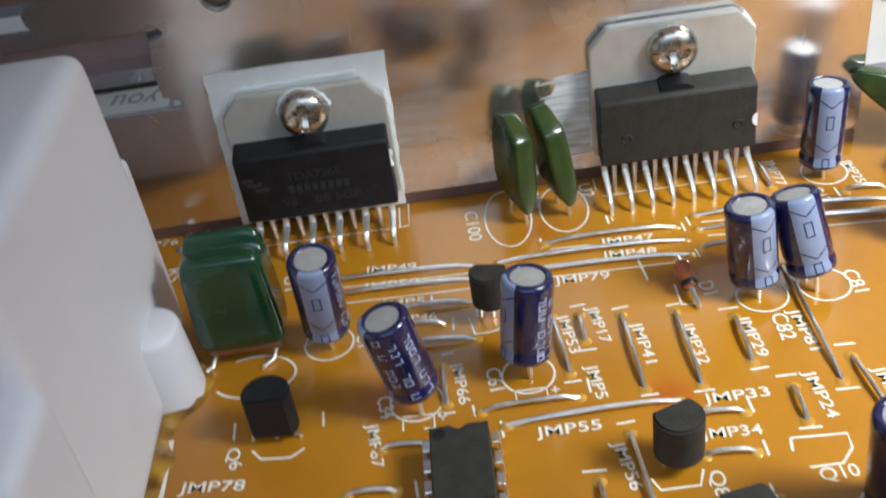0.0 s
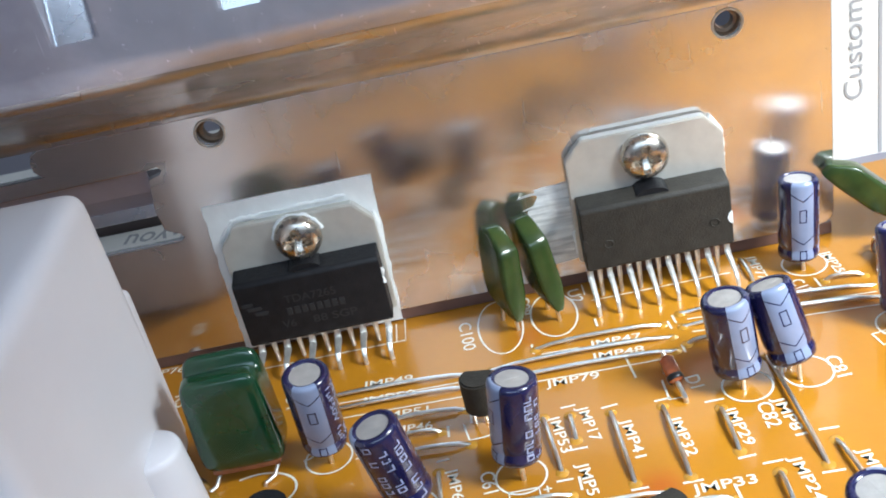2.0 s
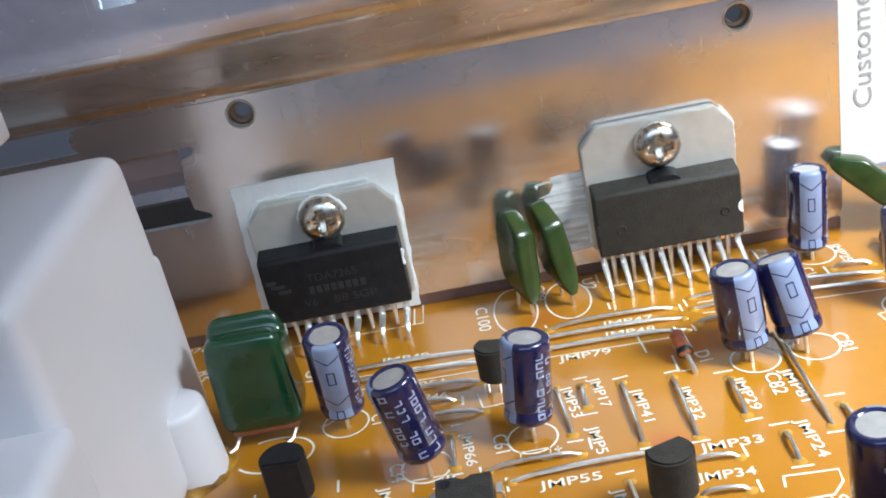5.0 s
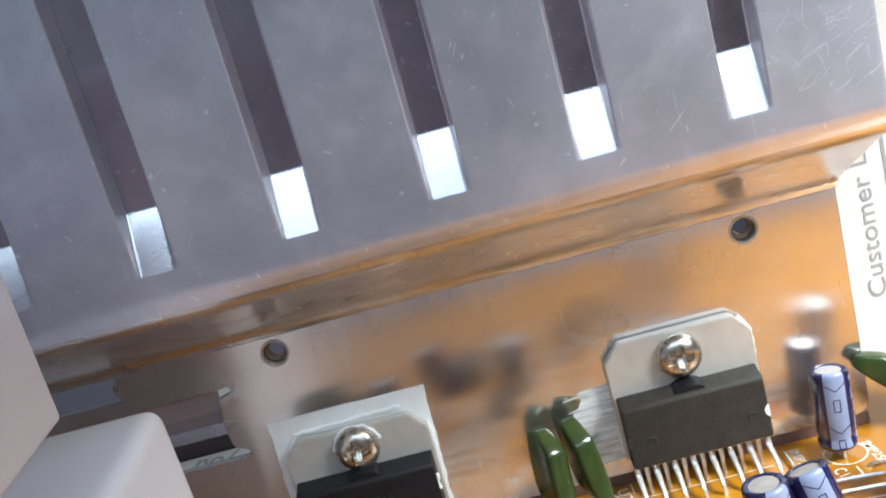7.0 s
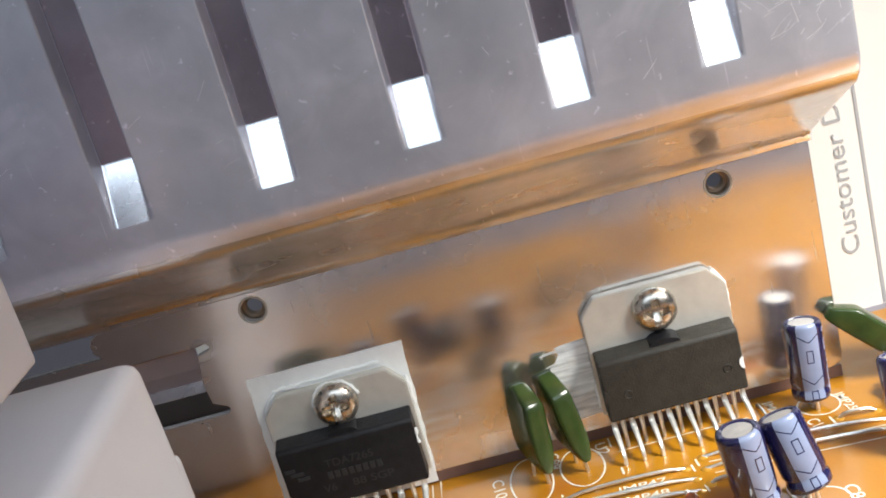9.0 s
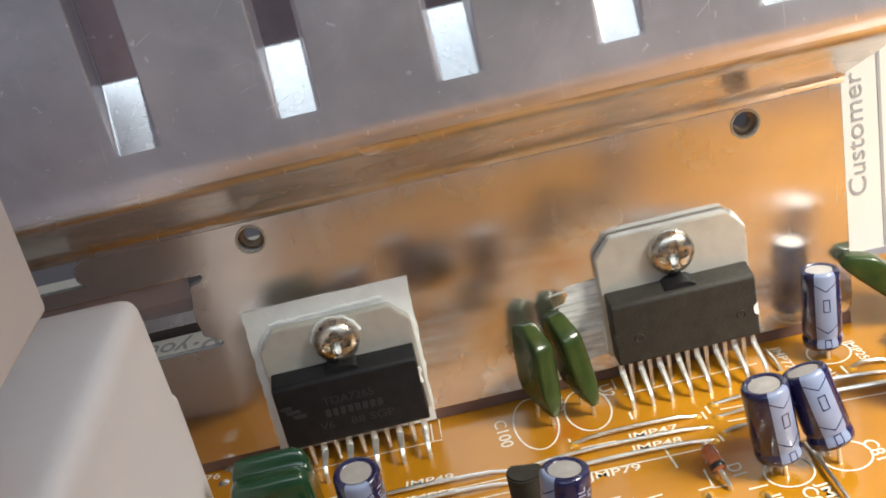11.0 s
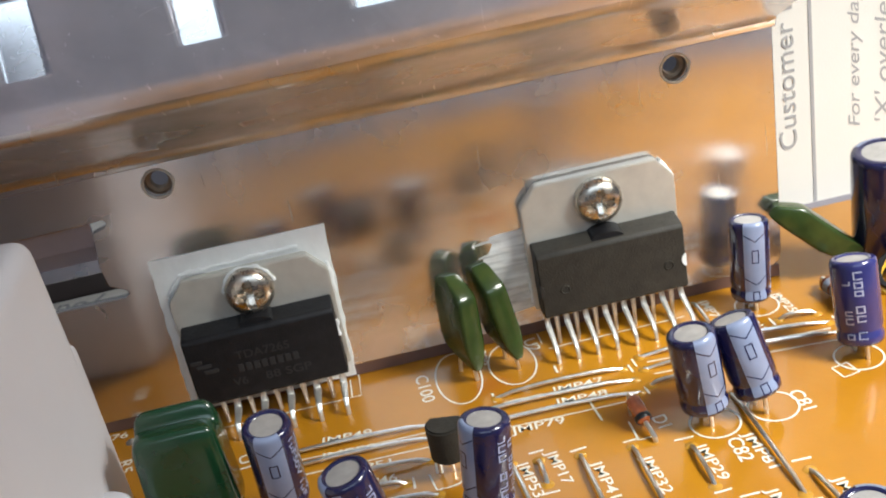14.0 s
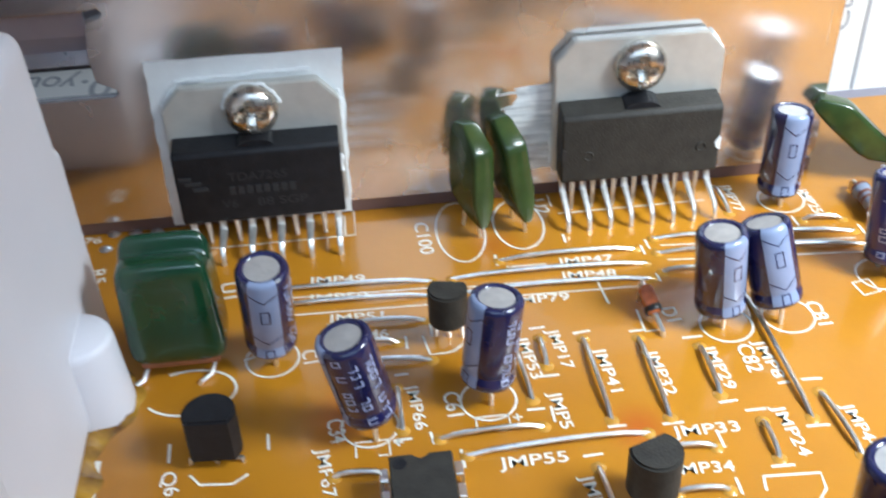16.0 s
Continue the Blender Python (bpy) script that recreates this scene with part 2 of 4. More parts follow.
SCRATCH = material("bright_scratch", (0.80, 0.80, 0.80), 0.5, 0.6)
REAR = material("brown_panel", (0.07, 0.055, 0.055), 0.6, vary=0.2, scale=60)
DARK = material("recess_shade", (0.02, 0.018, 0.016), 0.6)
TABLE = material("grey_table", (0.22, 0.205, 0.24), 0.5, vary=0.08, scale=12, bump=0.1, bump_scale=900)


# ---------------------------------------------------------------- mesh helpers
def finish(name, bm, mat, smooth=True, sharp=35):
    bmesh.ops.recalc_face_normals(bm, faces=bm.faces)
    me = bpy.data.meshes.new(name)
    for v in bm.verts:
        v.co *= MM
    bm.to_mesh(me)
    bm.free()
    me.materials.append(mat)
    if smooth:
        me.shade_smooth()
        me.set_sharp_from_angle(angle=radians(sharp))
    return me


def part(name, bm, mat, parent=None, label="", smooth=True, sharp=35):
    """Links a bmesh, in millimetres, as one mesh object under a thing or a part."""
    ob = new(name, finish(name, bm, mat, smooth, sharp))
    if parent is not None:
        ob.parent = parent
    if label:
        ob["label"] = label
    return ob


def thing(name, place=(0, 0, 0), label="", category="", group="", kind="", turn=None):
    ob = new(name)
    ob.empty_display_size = 0.002
    m = Matrix.Translation(Vector(place) * MM)
    ob.matrix_world = m @ turn.to_4x4() if turn else m
    return tagged(ob, label, category, group, kind)


def box(bm, x0, x1, y0, y1, z0, z1, bevel=0.0, segments=2):
    b = bmesh.new()
    bmesh.ops.create_cube(b, size=1)
    for v in b.verts:
        v.co = ((x0, x1)[v.co.x > 0], (y0, y1)[v.co.y > 0], (z0, z1)[v.co.z > 0])
    if bevel:
        bmesh.ops.bevel(b, geom=b.edges, offset=bevel, segments=segments, profile=0.6, affect="EDGES")
    join(bm, b)
    return bm


def join(bm, other):
    vs = [bm.verts.new(v.co) for v in other.verts]
    other.verts.index_update()
    for f in other.faces:
        bm.faces.new([vs[v.index] for v in f.verts])
    other.free()


def lathe(profile, n=32, closed=True):
    """Turns (radius, height) pairs round z."""
    bm = bmesh.new()
    rings = []
    for r, z in profile:
        if r < 1e-6:
            rings.append([bm.verts.new((0, 0, z))])
        else:
            rings.append([bm.verts.new((r * math.cos(a), r * math.sin(a), z)) for a in (2 * math.pi * i / n for i in range(n))])
    for a, b in zip(rings, rings[1:]):
        for i in range(n):
            j = (i + 1) % n
            if len(a) == 1 and len(b) > 1:
                bm.faces.new((a[0], b[i], b[j]))
            elif len(b) == 1 and len(a) > 1:
                bm.faces.new((a[i], a[j], b[0]))
            elif len(a) > 1:
                bm.faces.new((a[i], a[j], b[j], b[i]))
    return bm


def tube(bm, points, radius, n=8, flat=1.0, caps=True):
    """A round wire along points; flat squashes it across its second axis."""
    pts = [Vector(p) for p in points]
    rings = []
    side = None
    for i, p in enumerate(pts):
        d = (pts[min(i + 1, len(pts) - 1)] - pts[max(i - 1, 0)]).normalized()
        if side is None:
            side = d.orthogonal().normalized() if abs(d.z) > 0.9 else d.cross(Vector((0, 0, 1))).normalized()
        side = (side - d * side.dot(d)).normalized()
        up = side.cross(d)
        size = radius[i] if isinstance(radius, list) else radius
        rings.append([bm.verts.new(p + size * (math.cos(a) * side + flat * math.sin(a) * up)) for a in (2 * math.pi * k / n for k in range(n))])
    for a, b in zip(rings, rings[1:]):
        for k in range(n):
            bm.faces.new((a[k], a[(k + 1) % n], b[(k + 1) % n], b[k]))
    if caps:
        bm.faces.new(rings[0][::-1])
        bm.faces.new(rings[-1])
    return bm


def prism(bm, outline, z0, z1, shift=lambda x, y, z: (x, y, z)):
    """A slab with the outline (x, y) from z0 to z1."""
    low = [bm.verts.new(shift(x, y, z0)) for x, y in outline]
    top = [bm.verts.new(shift(x, y, z1)) for x, y in outline]
    n = len(outline)
    bm.faces.new(low[::-1])
    bm.faces.new(top)
    for i in range(n):
        bm.faces.new((low[i], low[(i + 1) % n], top[(i + 1) % n], top[i]))
    return bm


def along(bottom, top):
    """The turn that carries z onto the way from bottom to top."""
    return Vector((0, 0, 1)).rotation_difference(Vector(top) - Vector(bottom)).to_matrix()


def cut_sheet(name, outline, holes, thick, mat, parent, place, bevel=0.12):
    """A sheet in the x-z plane with real openings, from y = 0 backwards."""
    cu = bpy.data.curves.new(name, "CURVE")
    cu.dimensions, cu.fill_mode = "2D", "BOTH"
    cu.extrude, cu.bevel_depth, cu.bevel_resolution = (thick / 2 - bevel) * MM, bevel * MM, 1
    for loop in [outline, *holes]:
        s = cu.splines.new("POLY")
        s.points.add(len(loop) - 1)
        for pt, (x, z) in zip(s.points, loop):
            pt.co = (x * MM, z * MM, 0, 1)
        s.use_cyclic_u = True
    tmp = bpy.data.objects.new(name, cu)
    me = bpy.data.meshes.new_from_object(tmp)
    bpy.data.objects.remove(tmp)
    me.transform(Matrix.Translation((0, thick / 2 * MM, 0)) @ Matrix.Rotation(radians(90), 4, "X"))
    me.materials.clear()
    me.materials.append(mat)
    ob = new(name, me)
    ob.location = Vector(place) * MM
    ob.parent = parent
    return ob


def circle(cx, cz, r, n=28):
    return [(cx + r * math.cos(2 * math.pi * i / n), cz + r * math.sin(2 * math.pi * i / n)) for i in range(n)]


def lettering(name, body, start, end, height, mat, parent, normal="z", level=0.06, bold=0.09):
    """Words from start to end, on the board (normal z: start and end are x, y) or on an upright sheet (normal y: x, z)."""
    cu = bpy.data.curves.new(name, "FONT")
    cu.body, cu.size, cu.fill_mode = body, 10 * MM, "FRONT"
    cu.align_x, cu.align_y = "LEFT", "CENTER"
    cu.offset = bold * MM
    ob = new(name, cu)
    cu.materials.append(mat)
    bpy.context.view_layer.update()
    w, h = max(ob.dimensions.x, 1e-5) / MM, max(ob.dimensions.y, 1e-5) / MM
    d = Vector(end) - Vector(start)
    length = d.length
    turn = math.atan2(d.y, d.x)
    s = Matrix.Diagonal((length / w, height / h, 1, 1))
    if normal == "z":
        m = Matrix.Translation((start[0] * MM, start[1] * MM, level * MM)) @ Matrix.Rotation(turn, 4, "Z") @ s
    else:
        m = Matrix.Translation((start[0] * MM, level * MM, start[1] * MM)) @ Matrix.Rotation(radians(90), 4, "X") @ Matrix.Rotation(turn, 4, "Z") @ s
    ob.parent = parent
    ob.matrix_basis = m
    return ob


def stroke(bm, points, width, z=0.05, closed=False, depth=0.04):
    """A flat printed line on the board through points (x, y)."""
    pts = [Vector((*p, 0)) for p in points]
    n = len(pts)
    left, right = [], []
    for i, p in enumerate(pts):
        a, b = (pts[i - 1], pts[(i + 1) % n]) if closed else (pts[max(i - 1, 0)], pts[min(i + 1, n - 1)])
        d = (b - a).normalized()
        o = Vector((-d.y, d.x, 0)) * width / 2
        left.append(bm.verts.new((p.x + o.x, p.y + o.y, z)))
        right.append(bm.verts.new((p.x - o.x, p.y - o.y, z)))
    for i in range(n if closed else n - 1):
        j = (i + 1) % n
        bm.faces.new((right[i], right[j], left[j], left[i]))
    return bm


def ring(cx, cy, rx, ry, a0=0, a1=360, n=36):
    return [(cx + rx * math.cos(radians(a)), cy + ry * math.sin(radians(a))) for a in (a0 + (a1 - a0) * i / n for i in range(n + (a1 - a0 < 360)))]


# ---------------------------------------------------------------- the table
table = thing("work_table", (0, 0, -1.7), "grey table top that carries the circuit board", "table")
bm = bmesh.new()
box(bm, -190, 230, -260, 150, -18, 0, 2)
part("tabletop", bm, TABLE, table)
for x0, x1, y0, y1 in ((-191.5, -190, -260, 150), (230, 231.5, -260, 150), (-190, 230, -261.5, -260), (-190, 230, 150, 151.5)):
    bm = bmesh.new()
    box(bm, x0, x1, y0, y1, -16, -2, 0.4, 1)
    part("edge_band", bm, TABLE, table)

# ---------------------------------------------------------------- the printed form standing behind
form = thing("printed_form", (0, 22, 0), "white paper form with grey printed words standing upright behind the board", "paper")
bm = bmesh.new()
nx = 40
outline = [(73 + 107 * i / nx, 0.04 * math.sin(i * 0.45)) for i in range(nx + 1)]
prism(bm, outline + [(x, y + 0.12) for x, y in outline[::-1]], -1.7, 120)
part("sheet", bm, PAPER, form)
for body, start, end, h in (("Customer Details", (87.0, 7.8), (87.0, 42.0), 2.7), ("For every day", (97.3, 9.0), (97.3, 29.6), 2.3),
                            ("'X' overleaf.", (101.8, 8.4), (101.8, 31), 2.5)):
    word = lettering("printed_word", body, start, end, h, INK, form, "y", -0.09, 0.0)
    if start[0] > 90:
        word.data.shear = 0.25
bm = bmesh.new()
box(bm, 90.5, 91.0, -0.09, 0.02, -1.5, 118)
part("ruled_line", bm, INK, form)
for x, z0, z1 in ((104.2, 9, 40), (108.4, 10, 36), (112.6, 9, 38)):
    bm = bmesh.new()
    box(bm, x - 0.9, x + 0.9, -0.09, 0.02, z0, z1)
    part("printed_bar", bm, INK, form)

sheet2 = thing("loose_sheet", (-20, 62, -1.6), "white printed sheet lying flat behind the heat sink", "paper")
bm = bmesh.new()
box(bm, -60, 60, -42, -13.4, 0, 0.15)
part("sheet", bm, PAPER, sheet2)
lettering("printed_word", "you", (-4, -18), (-12, -17), 5, INK, sheet2, "z", 0.2)
lettering("printed_word", "0.", (2, -20), (-3, -20), 6, INK, sheet2, "z", 0.2)
sheet3 = thing("loose_sheet", (-20, 82, -1.6), "blank white paper strip lying on the table behind the heat sink", "paper")
bm = bmesh.new()
box(bm, -60, 60, -8.5, 7.5, 0, 0.15)
part("sheet", bm, PAPER, sheet3)

# ---------------------------------------------------------------- the circuit board
board = thing("circuit_board", (0, 0, 0), "amber phenolic circuit board with white printed marks and wire links", "circuit board")
bm = bmesh.new()
box(bm, -60, 118, -96, 17, -1.6, 0, 0.15, 1)
part("laminate", bm, BOARD, board)

# ---------------------------------------------------------------- the heat sink
sink = thing("heat_sink", (0, 0, 0), "bent aluminium heat sink with stamped grooves standing on the circuit board", "heat sink")
# unseen left end is carried on to -95 to keep light off the terminal's back
cut_sheet("lower_plate", [(-95, 1.8), (73.4, 1.8), (74.5, 2.1), (75.2, 2.8), (75.4, 3.8), (75.6, 34.2), (-20.8, 34.2), (-21.9, 33.6), (-22.3, 32.6), (-22.2, 31.6), (-21.6, 30.9), (-20.6, 30.6), (-95, 30.2)], [circle(0, 31.9, 1.72), circle(63.3, 31.8, 1.72), [(-40, 18.2), (-17.5, 18.3), (-8.0, 18.3), (-7.2, 18.8), (-7.6, 19.5), (-9.4, 20.4), (-9.7, 23.2), (-9.1, 27.4), (-7.6, 27.8), (-7.1, 28.4), (-7.6, 29.1), (-8.8, 28.9), (-21, 28.7), (-40, 28.6)]], 1.2, PLATE, sink, (0, 0, 0))
for hx in (0, 63.3):
    bm = bmesh.new()
    tube(bm, [(hx + 1.80 * math.cos(a), -0.03, 31.85 + 1.80 * math.sin(a)) for a in (2 * math.pi * i / 28 for i in range(29))], 0.17, 6, caps=False)
    part("hole_rim", bm, TAB, sink, "burred rim of a drilled hole")
    # inside of the hole, browner and darker than the plate
    bm = lathe([(1.74, -0.3), (1.62, 0.2), (1.5, 0.6), (1.1, 0.75), (1.0, 1.6), (1.3, 1.8)], 24)
    for v in bm.verts:
        v.co = Vector((hx + v.co.x, 0.7 + v.co.z, 31.85 + v.co.y))
    part("hole_collar", bm, COLLAR, sink, "brown inside of a drilled hole")
# bent step between the lower plate and the upper sheet
prof = [(0, 34.2)]
for i in range(7):
    a = radians(10 + 52 * i / 6)
    prof.append((-1.6 * (1 - math.cos(a)) * 1.2, 34.2 + 1.9 * math.sin(a)))
prof.append((-15.7, 43.7))
for i in range(1, 9):
    a = radians(62 * (1 - i / 8))
    prof.append((-20.0 + 5.4 * (1 - math.cos(a)), 49.0 - 5.6 * math.sin(a) * 0.95))
# upper sheet with stamped grooves that end in sloping ramps
# X0 lies out of view: the added length blocks light from the left
X0, X1 = -95, 76.2
xs, deep = [X0, -42, -38], [0, 0, 0]
for k in range(-1, 5):
    left = 9.7 + 16.55 * (k - 1)
    for x, d in ((left - 5.5, 0), (left, 0), (left + 0.45, 1), (left + 4.25, 1), (left + 4.7, 0)):
        xs.append(x)
        deep.append(d)
xs += [72, X1 - 0.6, X1]
deep += [0, 0, 0]
rows = [(y, z, 0) for y, z in prof[:-1]] + [(-20.0, z, a) for z, a in ((49.0, 0), (50.2, 0), (51.0, 0), (51.4, 0.03), (57.9, 0.97), (58.1, 1), (75, 1), (95, 1), (122, 1))]
bm = bmesh.new()
grid = [[bm.verts.new((x, y + 2.6 * d * a, z)) for y, z, a in rows] for x, d in zip(xs, deep)]
for a, b in zip(grid, grid[1:]):
    for k in range(len(rows) - 1):
        bm.faces.new((a[k], b[k], b[k + 1], a[k + 1]))
sheet = part("upper_sheet", bm, SHEET, sink, "grey upper sheet with stamped grooves", sharp=14)
sheet.data.materials.append(SHADED_GROOVE)
sheet.data.materials.append(STEP)
sheet.data.materials.append(LIT_METAL)
for p in sheet.data.polygons:
    if p.center.z < 46.3 * MM:
        p.material_index = 2
    # groove floors: their shade is put into the darker colour
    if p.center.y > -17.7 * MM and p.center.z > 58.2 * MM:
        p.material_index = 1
    # sloping ramps: painted lighter for the daylight they catch
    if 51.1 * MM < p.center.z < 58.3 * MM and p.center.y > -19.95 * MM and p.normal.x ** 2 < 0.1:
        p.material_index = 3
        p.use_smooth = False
sol = sheet.modifiers.new("thickness", "SOLIDIFY")
sol.thickness, sol.offset = 1.0 * MM, -1
bev = sheet.modifiers.new("soft_edges", "BEVEL")
bev.width, bev.segments, bev.limit_method, bev.angle_limit = 0.28 * MM, 2, "ANGLE", radians(18)
for x in (-40, 6, 51):
    bm = bmesh.new()
    box(bm, x - 3, x + 3, 1.3, 2.3, -1.6, 2.4, 0.1, 1)
    part("foot", bm, PLATE, sink)
# added filler that gives the gap under the plate its dark band
bm = bmesh.new()
box(bm, -22, 75.2, 0.1, 1.2, 0.01, 1.8, 0.1, 1)
part("gap_strip", bm, STRIP, sink, "dark brown strip added to darken the gap under the plate")
rnd = random.Random(21)
for _ in range(80):
    x, z = (rnd.uniform(65, 75.5), rnd.uniform(50.5, 63)) if rnd.random() < 0.7 else (rnd.uniform(-20, 60), rnd.uniform(50.5, 66))
    if any(left - 0.6 < x < left + 5.3 for left in (9.7 + 16.55 * (k - 1) for k in range(-1, 5))) and z > 50.4:
        continue
    a, l, w = rnd.choice((rnd.uniform(0.2, 0.9), rnd.uniform(0.2, 0.9), rnd.uniform(1.2, 2.6))), rnd.uniform(0.4, 3.0), rnd.uniform(0.015, 0.05)
    bm = bmesh.new()
    n = 5
    bend = rnd.uniform(-0.05, 0.05)
    pts = [(x + l * i / n * math.cos(a + bend * i), z + l * i / n * math.sin(a + bend * i)) for i in range(n + 1)]
    prism(bm, pts + [(px + w * math.sin(a), pz - w * math.cos(a) * (1 if i < n else 0.2)) for i, (px, pz) in list(enumerate(pts))[::-1]], 20.005, 20.02, lambda u, v, q: (u, -q, v))
    part("scratch", bm, SCRATCH, sheet, "bright scratch in the metal")
# tongue bent back from the opening
# it hangs from the opening's upper edge and ends in a turned-out lip, its shine painted in lighter metal
bm = bmesh.new()
prism(bm, [(0.7, 28.8), (1.3, 28.8), (2.4, 25.6), (4.4, 22.9), (3.8, 22.6), (1.9, 25.2)], -42, -9.9, lambda y, z, x: (x + 0.10 * (z - 24), y, z))
part("bent_tongue", bm, TONGUE, sink, "metal tongue bent back from the opening", smooth=False)
bm = bmesh.new()
prism(bm, [(4.1, 23.0), (4.3, 22.5), (3.4, 21.0), (3.1, 21.2), (3.8, 22.6)], -42, -10.3, lambda y, z, x: (x + 0.10 * (z - 24), y, z))
part("turned_lip", bm, LIT_METAL, sink, "bright turned-out lip of the tongue", smooth=False)
# added strip that hides the table and keeps the opening dark
rear = thing("dark_backing", (0, 49, -1.7), "low dark strip added on the table behind the heat sink to darken its opening", "strip")
bm = bmesh.new()
box(bm, -80, 66, 0, 13, 0, 5.6, 0.4, 2)
part("panel", bm, REAR, rear)


# ---------------------------------------------------------------- power chips
def screw_head(bm, r, h):
    """A pan head with a deep cross recess, round z."""
    rings = []
    nr, na = 34, 96
    for i in range(nr + 1):
        q = i / nr
        row = []
        for j in range(na):
            a = 2 * math.pi * j / na
            x, y = r * q * math.cos(a), r * q * math.sin(a)
            z = h * (0.34 + 0.66 * (1 - q ** 3.2) ** 0.5) - 0.10 * h * q * q
            for u, v in ((x, y), (y, x)):
                wall = max(0, (abs(v) - 0.13 * r) / (0.05 * r), (abs(u) - 0.50 * r) / (0.10 * r))
                if wall < 1:
                    floor = h * (0.28 + 0.36 * (abs(u) / (0.5 * r)) ** 1.4)
                    z = min(z, floor + (z - floor) * wall)
            row.append(bm.verts.new((x, y, z)))
        rings.append(row)
    for a, b in zip(rings, rings[1:]):
        for j in range(na):
            k = (j + 1) % na
            bm.faces.new((a[j], b[j], b[k], a[k]))
    base = [bm.verts.new((v.co.x, v.co.y, 0)) for v in rings[-1]]
    for j in range(na):
        k = (j + 1) % na
        bm.faces.new((rings[-1][j], base[j], base[k], rings[-1][k]))
    bmesh.ops.remove_doubles(bm, verts=bm.verts, dist=1e-4)
    return bm


def machine_screw(place, label):
    s = thing("machine_screw", place, label, "screw", "screws of the power chips", turn=Matrix.Rotation(radians(90), 3, "X"))
    part("head", screw_head(bmesh.new(), 3.05, 2.1), CHROME, s, sharp=28)
    part("shank", lathe([(0, -4), (1.4, -4), (1.4, 0), (0, 0)], 16), TIN, s)
    return s


def power_chip(cx, base, top, body_low, body_high, front_x, back_x, pin_y, label, moulding, notch, words):
    """A tab-mounted amplifier chip: metal tab, moulded body, two rows of bent pins."""
    u = thing("power_chip", (cx, 0, 0), label, "power chip", "power chips on the heat sink")
    w = 9.9
    out = [(-w, base), (w, base), (w, top - 2.6), (w - 2.3, top), (-w + 2.3, top), (-w, top - 2.6)]
    b = bmesh.new()
    prism(b, out, 0.25, 1.7, lambda x, y, z: (x, -z, y))
    bmesh.ops.bevel(b, geom=b.edges, offset=0.16, segments=2, affect="EDGES")
    part("tab", b, TAB, u, "bare metal mounting tab")
    # body: section (y, z) with a sloping shoulder, drafted ends
    sec = [(-1.72, body_low + 0.1), (-4.7, body_low), (-5.0, body_low + 0.35), (-4.9, body_high - 1.0), (-4.55, body_high - 0.55), (-1.72, body_high)]
    b = bmesh.new()
    hw = 9.45
    stations = [-hw, -hw + 0.25, hw - 0.25, hw]
    if notch:
        mid = (body_low + body_high) / 2 - 0.8
    rows = []
    for s in stations:
        inset = 0.25 if abs(s) == hw else 0
        c = Vector((-3.2, (body_low + body_high) / 2))
        rows.append([b.verts.new((s, c.x + (y - c.x) * (1 - inset * 0.12), c.y + (z - c.y) * (1 - inset * 0.06))) for y, z in sec])
    n = len(sec)
    for a, c in zip(rows, rows[1:]):
        for i in range(n):
            b.faces.new((a[i], a[(i + 1) % n], c[(i + 1) % n], c[i]))
    b.faces.new(rows[0])
    b.faces.new(rows[-1][::-1])
    body = part("body", b, moulding, u, "moulded black plastic body")
    body_bevel = body.modifiers.new("soft_edges", "BEVEL")
    body_bevel.width, body_bevel.segments = 0.15 * MM, 2
    if notch:
        for s in (-1, 1):
            b = bmesh.new()
            prism(b, [(hw * s - s * 0.62 * math.sin(a), mid + 0.85 * math.cos(a)) for a in (math.pi * i / 10 for i in range(11))], 1.8, 5.06, lambda x, y, z: (x + 0.02 * s, -z, y))
            # solid plugs, not cuts: the left notch's shade is painted dark
            part("side_notch", b, PASTE if s > 0 else DARK, body)
        for ex in (-6.3, 7.2):
            b = bmesh.new()
            tube(b, [(ex + 0.55 * math.cos(a), -5.0, mid - 0.3 + 0.55 * math.sin(a)) for a in (2 * math.pi * i / 20 for i in range(21))], 0.08, 6, caps=False)
            part("ejector_mark", b, moulding, body)
    # screw clearance in the shoulder: a solid black plug stands for the recess's shade
    b = bmesh.new()
    prism(b, [(2.1 * math.cos(a), body_high - 0.3 + 0.9 * math.sin(a)) for a in (2 * math.pi * i / 20 for i in range(20))], 1.75, 4.2, lambda x, y, z: (x, -z, y - 0.12 * (z - 1.75)))
    part("screw_recess", b, EPOXY, body)
    for x in front_x:
        b = bmesh.new()
        x -= cx
        y0 = -3.7
        tube(b, [(x, y0, body_low + 0.3), (x, y0, body_low - 0.9), (x, y0 - 0.5, body_low - 1.6), (x, pin_y + 0.7, 1.9), (x, pin_y + 0.1, 1.3), (x, pin_y, 0.6), (x, pin_y, -1.2)], [0.52, 0.52, 0.50, 0.38, 0.31, 0.30, 0.30], 8, 0.55)
        part("pin", b, PIN, u)
    for x in back_x:
        b = bmesh.new()
        x -= cx
        tube(b, [(x, -3.7, body_low + 0.3), (x, -3.7, body_low - 0.6), (x, -3.6, 0.8), (x, -3.6, -1.2)], [0.44, 0.44, 0.32, 0.30], 8, 0.7)
        part("pin", b, PIN, u)
    for text, z, x0, x1, hh in words:
        if text:
            lettering("marking", text, (x0, z), (x1, z), hh, MARK, body, "y", -5.03)
        else:
            b = bmesh.new()
            box(b, x0, x1, -5.04, -4.95, z - hh / 2, z + hh / 2)
            part("marking_bar", b, MARK, body)
    return u


